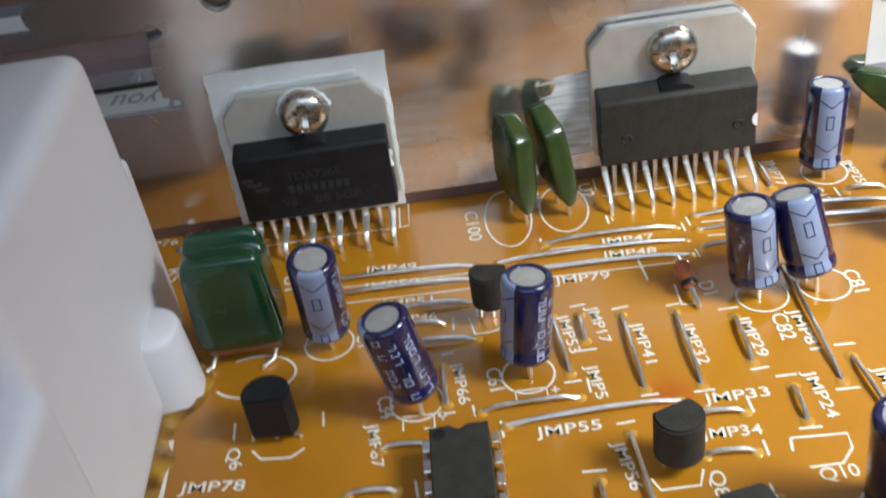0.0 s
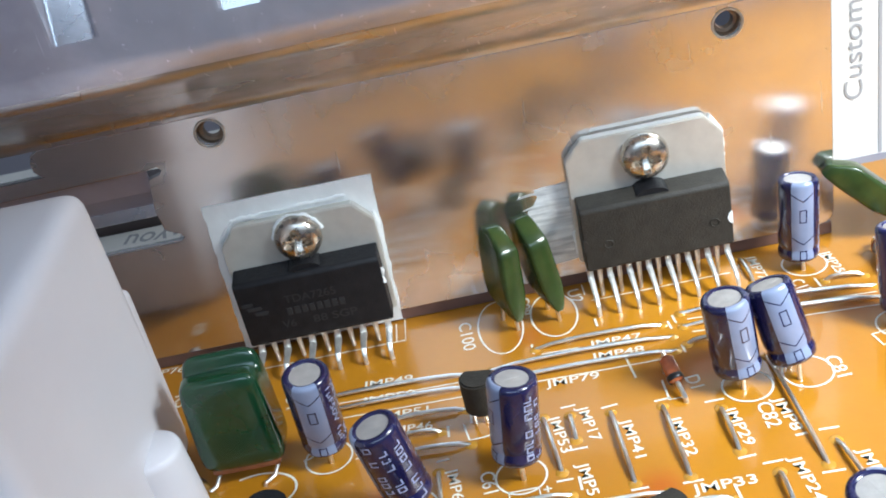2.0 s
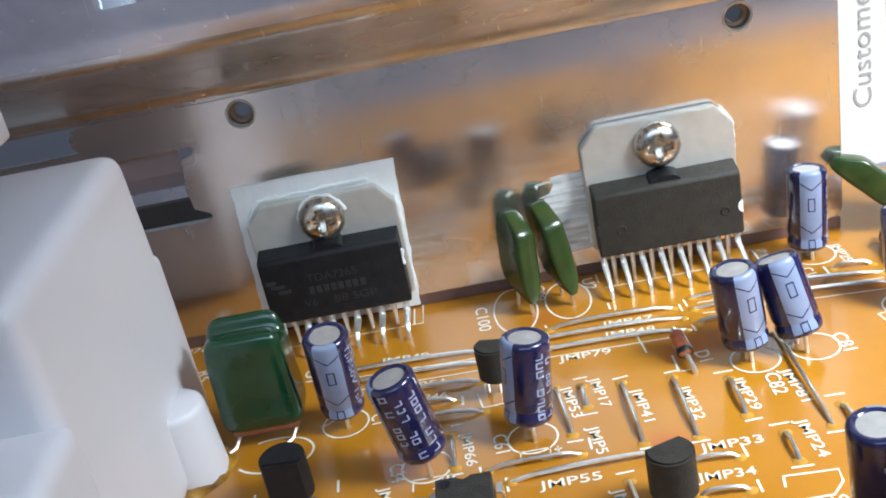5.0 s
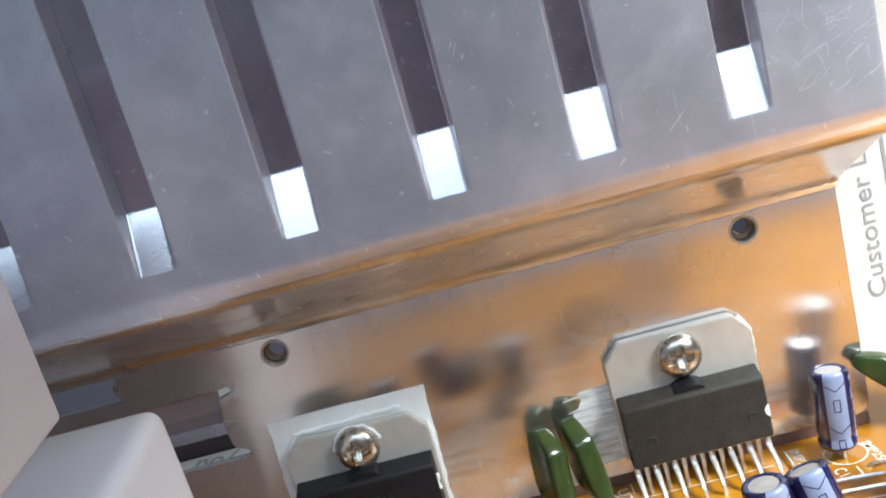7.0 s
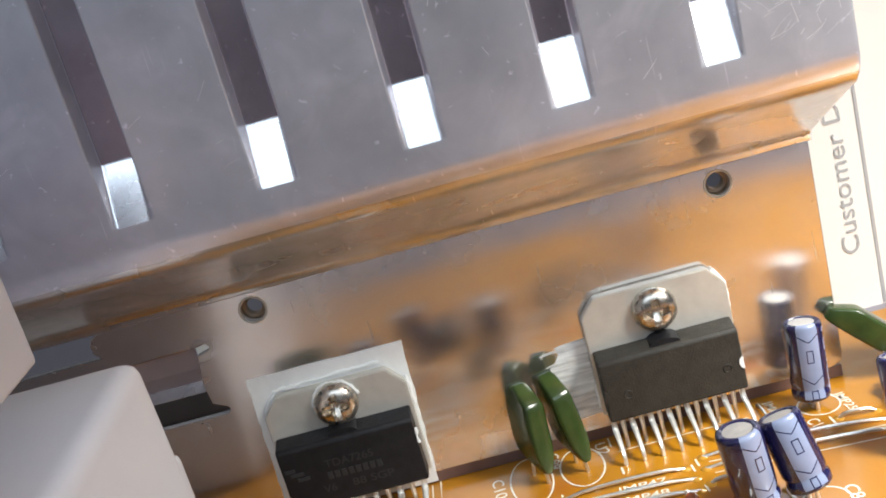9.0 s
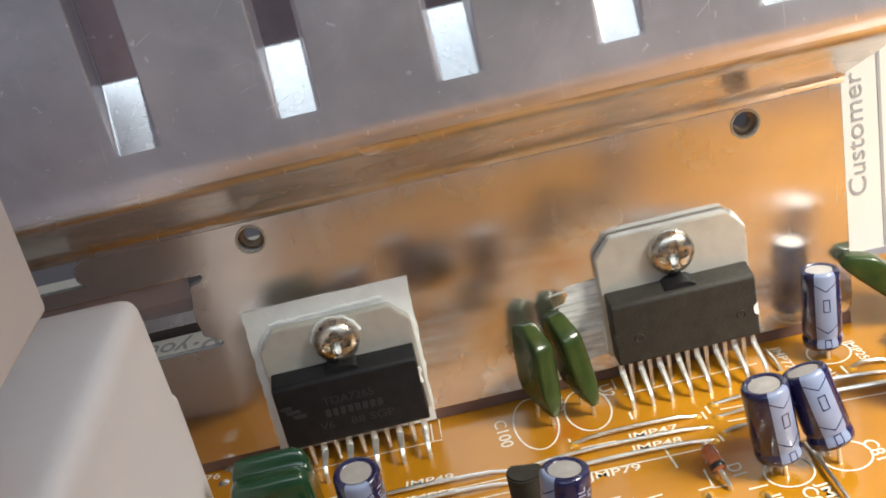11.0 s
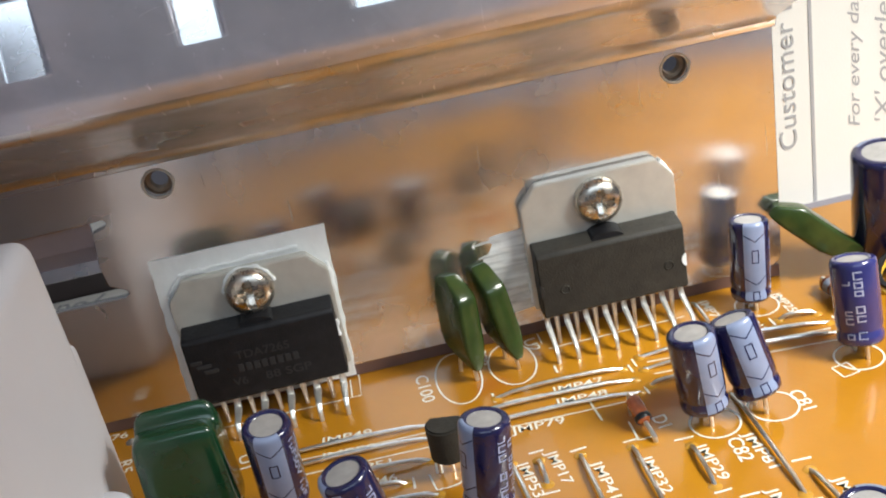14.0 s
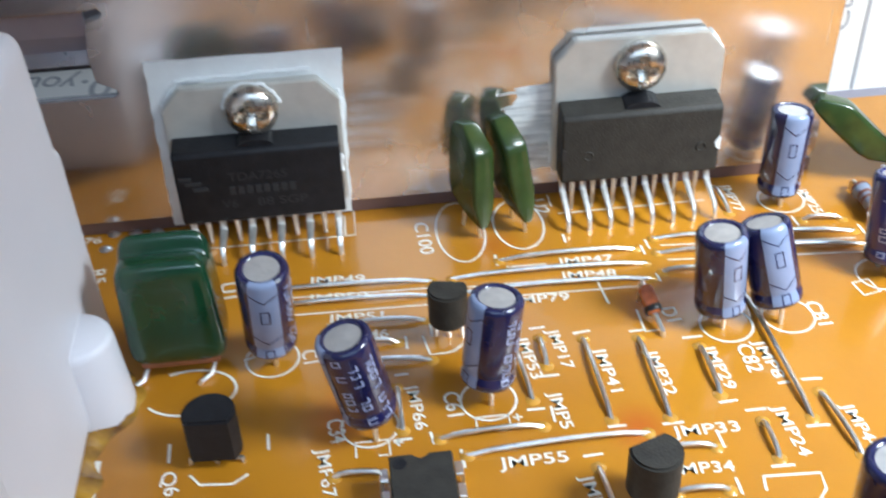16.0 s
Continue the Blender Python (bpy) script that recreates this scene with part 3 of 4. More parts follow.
power_chip(6.95, 3.3, 19.5, 3.6, 13.6, [15.4 - 3.4 * i for i in range(6)], [13.7 - 3.4 * i for i in range(5)], -8.5,
           "black eleven-pin amplifier chip screwed over a white pad", EPOXY, False,
           [("TDA7265", 9.7, -3.5, 3.2, 1.15), ("V6", 6.1, -4.6, -2.8, 1.1), ("88 SGP", 6.1, -0.6, 5.2, 1.1), *[("", 7.95, -3.5 + 0.98 * i, -2.85 + 0.98 * i, 1.05) for i in range(8)], ("", 9.9, -9.0, -7.6, 0.5), ("", 9.2, -8.4, -6.6, 0.5), ("", 8.4, -7.6, -5.9, 0.5)])
power_chip(51.5, 4.4, 21.5, 4.6, 14.1, [42.45 + 2.54 * i for i in range(8)], [43.72 + 2.54 * i for i in range(7)], -8.3,
           "black fifteen-pin amplifier chip screwed to the bare heat sink", EPOXY_B, True, [])
machine_screw((7.0, -1.7, 16.6), "chromed cross-head screw holding the chip on the white pad")
machine_screw((51.4, -1.7, 18.0), "chromed cross-head screw holding the fifteen-pin chip")

pad = thing("thermal_pad", (0, 0, 0), "white insulating pad smeared with thermal paste behind the chip", "thermal pad")
random.seed(5)
edge = []
for (x0, z0), (x1, z1), n in (((-4.6, 0.6), (17.0, 0.4), 10), ((17.0, 0.4), (17.7, 22.2), 18), ((17.7, 22.2), (-4.1, 22.4), 10), ((-4.1, 22.4), (-4.6, 0.6), 18)):
    for i in range(n):
        q = i / n
        edge.append((x0 + (x1 - x0) * q + (random.uniform(-0.12, 0.12) if 0 < i else 0), z0 + (z1 - z0) * q + (random.uniform(-0.06, 0.06) if 0 < i else 0)))
bm = bmesh.new()
prism(bm, edge, 0.03, 0.22, lambda x, y, z: (x, -z, y))
part("pad", bm, PASTE, pad)


def smear(bm, pts, y0, thick, seed):
    """A ragged ridge of paste along points (x, z)."""
    rnd = random.Random(seed)
    line = []
    for (a, b), (c, d) in zip(pts, pts[1:]):
        n = max(3, int(math.hypot(c - a, d - b) / 0.5))
        line += [(a + (c - a) * i / n + rnd.uniform(-0.1, 0.1), b + (d - b) * i / n + rnd.uniform(-0.1, 0.1)) for i in range(n)]
    radii, w = [], 0.2
    for _ in line:
        w = 0.6 * w + 0.4 * rnd.uniform(0.05, 0.55) * thick
        radii.append(w)
    join(bm, tube(bmesh.new(), [(a, y0, b) for a, b in line], radii, 8))
    return bm


bm = bmesh.new()
smear(bm, [(-3.0, 17.4), (-1.0, 19.9), (3.0, 20.0), (8.0, 20.1), (14.4, 20.2)], -0.3, 0.8, 3)
smear(bm, [(16.9, 17.5), (17.0, 12.5)], -0.5, 0.9, 4)
smear(bm, [(-3.1, 17.2), (-3.2, 8.0), (-3.0, 3.6)], -0.4, 0.8, 6)
smear(bm, [(16.6, 11.4), (16.5, 10.2), (16.6, 8.8)], -4.6, 0.8, 7)
smear(bm, [(7.0 + 3.25 * math.cos(radians(a)), 16.6 + 3.25 * math.sin(radians(a))) for a in range(10, 200, 19)], -1.85, 0.75, 11)
part("paste_ridge", bm, PASTE, pad, "ragged ridge of squeezed paste")
smears = thing("paste_smear", (0, 0, 0), "thin streaky white smear of thermal paste on the heat sink", "paste")
rnd = random.Random(9)
zs = [4.0 + 0.55 * i for i in range(22)]
bm = bmesh.new()
prism(bm, [(36.3 + rnd.uniform(-0.4, 0.5) + (0.9 if z > 13 else 0), z) for z in zs] + [(41.9, z) for z in zs[::-1]], 0.008, 0.018, lambda x, y, q: (x, -q, y + 0.1 * (x - 40)))
part("film", bm, SMEAR, smears)
bm = bmesh.new()
smear(bm, [(61.5, 14.6), (61.5, 18.8), (59.6, 21.0)], -0.5, 0.7, 13)
smear(bm, [(41.5, 5.0), (41.5, 9.0)], -0.4, 0.6, 14)
part("paste_ridge", bm, PASTE, smears, "ragged ridge of squeezed paste")
for _ in range(26):
    z = rnd.uniform(4.4, 16.6)
    high, x0, long = rnd.uniform(0.10, 0.30), 35.6 + rnd.uniform(-0.6, 2.6), rnd.uniform(1.4, 4.0)
    b = bmesh.new()
    n = 10
    up = [(x0 + long * i / n, z + high * math.sin(math.pi * i / n) ** 0.7 + rnd.uniform(-0.03, 0.03)) for i in range(n + 1)]
    prism(b, [(x, z - 0.02 - 0.3 * high * math.sin(math.pi * i / n)) for i, (x, _) in enumerate(up)] + up[::-1], 0.02, 0.05, lambda x, y, q: (x, -q, y + 0.1 * (x - 40)))
    part("streak", b, SMEAR, smears)


# ---------------------------------------------------------------- capacitors
def can_capacitor(bottom, top, radius, label, stripe_at=None, print_at=(), seed=0, words="", sleeve=None, group="can capacitors on the board"):
    """A sleeved electrolytic can. Bearings in degrees (0 along +x): stripe_at of the polarity stripe, print_at of the columns of printing."""
    h = (Vector(top) - Vector(bottom)).length
    sleeve = sleeve or SLEEVE
    turn = along(bottom, top)
    inv = turn.inverted()
    c = thing("can_capacitor", bottom, label, "capacitor", group, turn=turn)
    r = radius
    prof = [(0, 0.15), (r * 0.7, 0.15), (r * 0.86, 0), (r * 0.97, 0.25), (r, 0.7), (r, 1.15), (r * 0.93, 1.55), (r * 0.93, 1.8), (r, 2.25), (r, h - 0.75),
            (r * 0.985, h - 0.38), (r * 0.94, h - 0.12), (r * 0.86, h + 0.02), (r * 0.77, h + 0.04), (r * 0.69, h - 0.04), (r * 0.64, h - 0.2)]
    part("sleeve", lathe(prof, 40), sleeve, c, "shiny blue plastic sleeve", sharp=50)
    part("can_top", lathe([(r * 0.67, h - 0.22), (r * 0.67, h - 0.14), (r * 0.4, h - 0.1), (0, h - 0.1)], 32), CAN, c, "bare metal can top")
    for a in (0, 90):
        b = bmesh.new()
        box(b, -r * 0.5, r * 0.5, -0.05, 0.05, h - 0.13, h - 0.09)
        for v in b.verts:
            v.co = Matrix.Rotation(radians(a + 20), 3, "Z") @ v.co
        part("vent_score", b, CAN, c)
    skin = [(1.15, r), (1.55, r * 0.93), (1.8, r * 0.93), (2.25, r), (h - 0.75, r), (h - 0.38, r * 0.985), (h - 0.12, r * 0.94), (h + 0.02, r * 0.86), (h + 0.04, r * 0.77)]

    def around(bearing):
        d = inv @ Vector((math.cos(radians(bearing)), math.sin(radians(bearing)), 0))
        return math.atan2(d.y, d.x)

    def wrap(a0, a1, z0, z1, lift, n=8, over=False):
        """A printed patch that follows the sleeve, over its shoulder too where asked."""
        b = bmesh.new()
        inner = [(z, q) for z, q in skin if z0 < z < z1 or (over and z > z0)]
        line = [(z0, r)] + inner + ([] if over else [(z1, r)])
        grid = [[b.verts.new(((q + lift) * math.cos(a0 + (a1 - a0) * i / n), (q + lift) * math.sin(a0 + (a1 - a0) * i / n), z + (lift if over and z > h - 0.2 else 0))) for z, q in line] for i in range(n + 1)]
        for p, q in zip(grid, grid[1:]):
            for k in range(len(line) - 1):
                b.faces.new((p[k], q[k], q[k + 1], p[k + 1]))
        return b

    if stripe_at is not None:
        mid = around(stripe_at)
        w = 0.56
        part("stripe", wrap(mid - w, mid + w, 0.5, h, 0.03, 14, True), STRIPE, c, "pale blue polarity stripe")
        for z0, tall in ((h * 0.52, 1.75), (0.45, 1.3)):
            for a0, a1, lo, hi in ((-0.18, 0.18, 0, 0.13), (-0.18, 0.18, tall - 0.13, tall), (-0.18, -0.13, 0.13, tall - 0.13), (0.13, 0.18, 0.13, tall - 0.13)):
                part("minus_mark", wrap(mid + a0, mid + a1, z0 + lo, z0 + hi, 0.05, 3), SLEEVE, c)
        for z0 in (h * 0.24, h * 0.78):
            for s in (-1, 1):
                b = bmesh.new()
                pts = [(mid + s * 0.55 * (1 - q), z0 + 0.95 * (1 - q)) for q in (0, 0.25, 0.5, 0.75, 1.0)]
                lo = [b.verts.new(((r + 0.05) * math.cos(a), (r + 0.05) * math.sin(a), z)) for a, z in pts]
                hi = [b.verts.new(((r + 0.05) * math.cos(a), (r + 0.05) * math.sin(a), z + 0.15)) for a, z in pts]
                for i in range(4):
                    b.faces.new((lo[i], lo[i + 1], hi[i + 1], hi[i]))
                part("arrow_mark", b, SLEEVE, c)
    rnd = random.Random(seed)
    for bearing, keep, wd in print_at:
        mid = around(bearing)
        z = 0.9
        while z < h - 1.2:
            ll = rnd.uniform(0.55, 0.85) * (wd / 0.16)
            if rnd.random() < keep:
                kind = rnd.random()
                for lo, hi, show in ((z, z + 0.15, True), (z + ll - 0.15, z + ll, kind < 0.7)):
                    if show:
                        part("printed_bar", wrap(mid - wd, mid + wd, lo, hi, 0.03, 3), PRINT, c)
                if kind < 0.75:
                    part("printed_bar", wrap(mid - wd, mid - wd + 0.07, z + 0.15, z + ll - 0.15, 0.03, 2), PRINT, c)
                if kind > 0.35:
                    part("printed_bar", wrap(mid + wd - 0.07, mid + wd, z + 0.15, z + ll - 0.15, 0.03, 2), PRINT, c)
            z += ll + 0.24
            if rnd.random() < 0.14:
                z += 0.9
    if words:
        a = around(stripe_at) + 0.98
        cu = lettering("printed_words", words, (0, 0), (h - 2.6, 0), 0.95, PRINT, c, "z", 0, 0.05)
        out = Vector((math.cos(a), math.sin(a), 0))
        frame_m = Matrix(((0, -math.sin(a), out.x, 0), (0, math.cos(a), out.y, 0), (-1, 0, 0, 0), (0, 0, 0, 1)))
        frame_m.translation = (out * (r + 0.06) + Vector((0, 0, h - 0.9))) * MM
        cu.matrix_basis = frame_m @ cu.matrix_basis
    for s in (-1, 1):
        start = inv @ (turn @ Vector((0, 0, 0.3)) + Vector((s * 0.2, -1.0 * s, 0)))
        low = inv @ Vector((s * 0.2, -1.15 * s, 0.1 - bottom[2]))
        end = inv @ Vector((s * 0.2, -1.15 * s, -1.2 - bottom[2]))
        b = bmesh.new()
        tube(b, [start, low, end], 0.27, 8)
        part("lead", b, TIN, c)
    return c


can_capacitor((7.8, -25.2, 2.2), (8.2, -26.7, 13.0), 2.65, "pale-striped indigo can capacitor beside the green block", -90, [(-8, 0.6, 0.13)], 1, "1\u00b5F50V 1\u00b5F")
can_capacitor((17.4, -37.2, 2.8), (15.5, -37.2, 12.5), 2.65, "indigo sleeved can capacitor leaning, with white printing", 190, [(-112, 0.85, 0.17), (-82, 0.8, 0.17), (-45, 0.85, 0.17), (-170, 0.8, 0.15)], 2)
can_capacitor((28.9, -34.0, 2.4), (30.0, -33.2, 12.0), 2.65, "indigo sleeved can capacitor beside a black transistor", 203, [(-62, 0.85, 0.17), (-36, 0.7, 0.14)], 3)
can_capacitor((54.7, -26.4, 2.0), (53.9, -26.0, 11.5), 2.65, "pale-striped indigo can capacitor of a touching pair", -70, [(15, 0.8, 0.15)], 4)
can_capacitor((60.9, -26.6, 2.2), (59.1, -23.9, 10.7), 2.65, "indigo sleeved can capacitor leaning against its neighbour", -85, [(-5, 0.8, 0.15)], 5)
can_capacitor((68.7, -5.8, 1.5), (69.3, -4.8, 12.1), 2.5, "pale-striped indigo can capacitor near the heat sink's end", -95, [(-30, 0.85, 0.14)], 6)
can_capacitor((75.5, -21.2, 1.8), (75.9, -18.6, 11.4), 2.65, "blue sleeved can capacitor leaning, with white printing", 80, [(-136, 0.8, 0.17), (-108, 0.85, 0.19)], 7, sleeve=SLEEVE_BLUE)
can_capacitor((58.0, -57.0, 1.2), (57.3, -57.4, 12.1), 2.6, "indigo can capacitor with a bright metal top", 60, [(-95, 0.3, 0.14)], 8)
can_capacitor((60.6, -62.2, 1.2), (60.2, -62.4, 12.2), 2.6, "pale-striped indigo can capacitor at the board's front", -120, [], 9)
can_capacitor((59.6, -67.6, 1.2), (59.3, -67.8, 12.2), 2.6, "pale-striped indigo can capacitor standing third in a row", -110, [], 12)
can_capacitor((88.3, -3.0, 1.2), (87.6, -4.2, 16.8), 4.0, "large indigo sleeved can capacitor at the board's end", 100, [(-95, 0.7, 0.12)], 10)


def leaf_capacitor(bottom, top, width, thick, turn_z, label):
    """A dipped film capacitor: a flat leaf with swollen middle and drawn-out foot."""
    axis = Vector(top) - Vector(bottom)
    h = axis.length
    m = along(bottom, top) @ Matrix.Rotation(radians(turn_z), 3, "Z")
    c = thing("leaf_capacitor", bottom, label, "capacitor", "green dipped capacitors", turn=m)
    b = bmesh.new()
    rows = []
    n = 24
    shape = [(0, -0.92, -0.62, 0.28), (0.05, -0.98, -0.35, 0.5), (0.16, -1, 0.25, 0.82), (0.28, -1, 0.8, 1), (0.40, -1, 1, 1), (0.70, -1, 1, 0.98), (0.755, -0.99, 1, 0.96),
             (0.80, -0.88, 0.99, 0.92), (0.88, -0.55, 0.96, 0.84), (0.95, -0.22, 0.90, 0.78), (0.985, -0.04, 0.82, 0.66), (1, 0.08, 0.72, 0.5)]
    for q, low_u, high_u, ft in shape:
        w, mid, t = width / 4 * (high_u - low_u), width / 4 * (high_u + low_u), thick / 2 * ft
        ring_pts = []
        for k in range(n):
            a = 2 * math.pi * k / n
            ring_pts.append(b.verts.new((t * math.copysign(abs(math.cos(a)) ** 0.30, math.cos(a)), mid + w * math.copysign(abs(math.sin(a)) ** 0.30, math.sin(a)), h * q)))
        rows.append(ring_pts)
    for p, q in zip(rows, rows[1:]):
        for k in range(n):
            b.faces.new((p[k], p[(k + 1) % n], q[(k + 1) % n], q[k]))
    b.faces.new(rows[0][::-1])
    b.faces.new(rows[-1])
    part("body", b, GREEN_LEAF, c, "glossy olive green dipped body", sharp=60)
    inv = m.inverted()
    for s in (-1, 1):
        b = bmesh.new()
        start = Vector((0, s * width * 0.22, 1.2))
        foot = m @ Vector((0, s * width * 0.30, 0))
        p1 = inv @ Vector((foot.x, foot.y, 0.3 - bottom[2]))
        p2 = inv @ Vector((foot.x, foot.y, -1.2 - bottom[2]))
        tube(b, [start, p1, p2], 0.27, 8)
        part("lead", b, TIN, c)
    return c


leaf_capacitor((31.1, -6.2, 1.4), (31.5, -3.9, 13.4), 5.7, 3.1, 28, "olive green dipped capacitor standing close to the heat sink")
leaf_capacitor((36.8, -5.8, 1.4), (35.1, -3.7, 13.8), 5.5, 3.1, 20, "olive green dipped capacitor beside its twin")
leaf_capacitor((84.4, -4.0, 2.0), (74.4, -1.1, 11.4), 3.7, 3.1, 80, "olive green dipped capacitor bent over sideways")

# large green block capacitor
blk = thing("block_capacitor", (-1.3, -24.6, 0), "large dark green dipped block capacitor beside the white terminal", "capacitor")
bm = bmesh.new()
bmesh.ops.create_cube(bm, size=1)
bmesh.ops.subdivide_edges(bm, edges=bm.edges, cuts=21, use_grid_fill=True)
for v in bm.verts:
    x, y, z = v.co * 2
    k = (abs(x) ** 7 + abs(y) ** 7 + abs(z) ** 7) ** (1 / 7)
    x, y, z = x / k, y / k, z / k
    w = 4.7 - 0.25 * z
    d = 2.9
    zz = 8.4 + 6.3 * z + (0.9 * math.exp(-((y - 0.55) / 0.3) ** 2) - 1.2 * math.exp(-((y - 0.12) / 0.17) ** 2)) * max(0, z) ** 3
    v.co = (w * x, d * y, zz)
part("body", bm, GREEN_BOX, blk, "glossy dark green dipped body", sharp=60)
for x in (-3.4, 3.4):
    bm = bmesh.new()
    tube(bm, [(x, -0.6, 3.2), (x, -1.2, 1.4), (x - 0.6, -2.6, 0.5), (x - 1.6, -3.4, 0.35), (x - 2.2, -3.6, -1.0)], 0.24, 8)
    part("lead", bm, TIN, blk)
bm = bmesh.new()
box(bm, -4.0, 4.0, -2.5, 2.2, 1.7, 2.8, 0.5)
part("resin_rim", bm, DIP_RIM, blk, "brown resin edge under the body")


# ---------------------------------------------------------------- transistors, logic chip, diode, resistor
def transistor(place, bearing, label, low=1.7, size=1.0, leads_out=False, moulding=EPOXY_B):
    c = thing("transistor", place, label, "transistor", "small black transistors", turn=Matrix.Rotation(radians(bearing), 3, "Z"))
    r = 2.45 * size
    out = [(r * math.cos(a), r * math.sin(a) + 0.3) for a in (radians(-38 + 256 * i / 18) for i in range(19))]
    b = bmesh.new()
    lo = low
    prism(b, out, lo, lo + 4.9 * size, lambda x, y, z: (x * (1 - 0.045 * abs(z - (lo + 2.4)) / 2.4), y * (1 - 0.045 * abs(z - (lo + 2.4)) / 2.4), z))
    bmesh.ops.bevel(b, geom=[e for e in b.edges if abs(e.verts[0].co.z - e.verts[1].co.z) < 0.01], offset=0.22, segments=2, affect="EDGES")
    part("body", b, moulding, c, "black moulded body with one flat side")
    for x in (-1.27, 0, 1.27):
        b = bmesh.new()
        if leads_out:
            tube(b, [(x, 0, lo + 0.3), (x * 1.2, -0.2, lo - 0.5), (x * 1.9, -0.3, 0.5), (x * 2.0, -0.3, -1.1)], 0.25, 6, 0.8)
        else:
            tube(b, [(x, 0, lo + 0.3), (x * 1.1, 0, 0.4), (x * 1.1, 0, -1.1)], 0.25, 6, 0.8)
        part("lead", b, TIN, c)
    return c


transistor((26.2, -24.6, 0), 168, "small black transistor standing behind a can capacitor", 2.5, 0.88)
transistor((2.7, -38.6, 0), -4, "small black transistor near the glued corner", 1.0, 1.06, True, EPOXY)
transistor((41.2, -48.6, 0), 200, "small black transistor at the board's front", 1.6)
transistor((44.6, -58.6, 0), 190, "small black transistor at the board's front edge", 1.2)

chip = thing("logic_chip", (21.4, -48.6, 0), "black eight-pin chip lying on the board", "chip")
bm = bmesh.new()
prism(bm, [(-3.1, -4.8), (3.1, -4.8), (3.1, 4.8), (0.8, 4.8), (0.55, 4.25), (0, 4.0), (-0.55, 4.25), (-0.8, 4.8), (-3.1, 4.8)], 0.7, 4.0,
      lambda x, y, z: (x * (1 - 0.05 * abs(z - 2.3)), y * (1 - 0.03 * abs(z - 2.3)), z))
bmesh.ops.bevel(bm, geom=bm.edges, offset=0.12, segments=1, affect="EDGES")
part("body", bm, EPOXY_B, chip)
bm = lathe([(0, 4.01), (0.55, 4.01), (0.6, 4.03), (0.66, 4.01)], 20)
for v in bm.verts:
    v.co += Vector((-1.9, 3.5, 0))
part("pin_one_dot", bm, EPOXY, chip)
for s in (-1, 1):
    for i in range(4):
        bm = bmesh.new()
        y = 3.81 - 2.54 * i
        prism(bm, [(-0.75, 2.2), (0.75, 2.2), (0.75, 0.9), (0.28, 0.4), (0.28, -1.2), (-0.28, -1.2), (-0.28, 0.4), (-0.75, 0.9)], 0, 0.28, lambda a, z, q: (s * (3.45 + q + 0.05 * (2.2 - z)), y + a, z))
        box(bm, min(s * 3.0, s * 3.7), max(s * 3.0, s * 3.7), y - 0.75, y + 0.75, 2.1, 2.4, 0.05, 1)
        part("pin", bm, TIN, chip)

dio = thing("glass_diode", (47.9, -25.2, 0), "small red glass diode standing on bent leads", "diode", turn=Matrix.Rotation(radians(10), 3, "Z"))
bm = lathe([(0, -1.7), (0.55, -1.65), (0.85, -1.35), (0.9, 0), (0.85, 1.35), (0.55, 1.65), (0, 1.7)], 20)
m = Matrix.Translation((0, 0.9, 2.0)) @ Matrix.Rotation(radians(-62), 4, "X")
bmesh.ops.transform(bm, matrix=m, verts=bm.verts)
part("glass_body", bm, GLASS_RED, dio)
bm = lathe([(0.93, 0.75), (0.96, 0.8), (0.96, 1.35), (0.9, 1.45)], 20)
bmesh.ops.transform(bm, matrix=m @ Matrix.Rotation(radians(180), 4, "X"), verts=bm.verts)
part("cathode_band", bm, BAND, dio)
bm = bmesh.new()
tube(bm, [(0, 2.3, 2.7), (0, 2.9, 2.9), (0, 3.2, 2.2), (0, 3.2, -1.2)], 0.27, 8)
part("lead", bm, TIN, dio)
bm = bmesh.new()
tube(bm, [(0, -0.5, 1.3), (0, -1.6, 0.9), (0, -2.6, 0.5), (0, -3.0, -1.2)], 0.3, 8)
part("lead", bm, TIN, dio)

res = thing("resistor", (78.6, -9.6, 0), "small grey resistor with brown bands lying on the board", "resistor")
bm = lathe([(0, -3.0), (0.8, -2.95), (1.15, -2.5), (1.15, -1.9), (0.95, -1.5), (0.95, 1.5), (1.15, 1.9), (1.15, 2.5), (0.8, 2.95), (0, 3.0)], 20)
m = Matrix.Translation((0, 0, 1.5)) @ Matrix.Rotation(radians(90), 4, "X")
bmesh.ops.transform(bm, matrix=m, verts=bm.verts)
part("body", bm, RESISTOR, res)
for z in (-2.3, -0.8, 0.2, 2.1):
    bm = lathe([(1.0 if abs(z) < 1.5 else 1.17, z - 0.22), (1.02 if abs(z) < 1.5 else 1.19, z), (1.0 if abs(z) < 1.5 else 1.17, z + 0.22)], 20)
    bmesh.ops.transform(bm, matrix=m, verts=bm.verts)
    part("colour_band", bm, BROWN, res)
for s in (-1, 1):
    bm = bmesh.new()
    tube(bm, [(0, s * 2.9, 1.5), (0, s * 4.2, 1.45), (0, s * 4.6, 0.9), (0, s * 4.7, -1.1)], 0.28, 8)
    part("lead", bm, TIN, res)

loop = thing("wire_loop", (86.6, -9.2, 0), "yellow and black wire loop beside the large can capacitor", "wire")
for k in range(2):
    bm = bmesh.new()
    tube(bm, [(2.4 * math.cos(a), 1.6 * math.sin(a), 2.6 + 1.7 * math.sin(a + 0.5) + 0.9 * k - 2.0 + 1.2) for a in (2 * math.pi * i / 24 for i in range(25))], 0.42, 8, caps=False)
    part("turn", bm, YELLOW if k == 0 else BAND, loop)

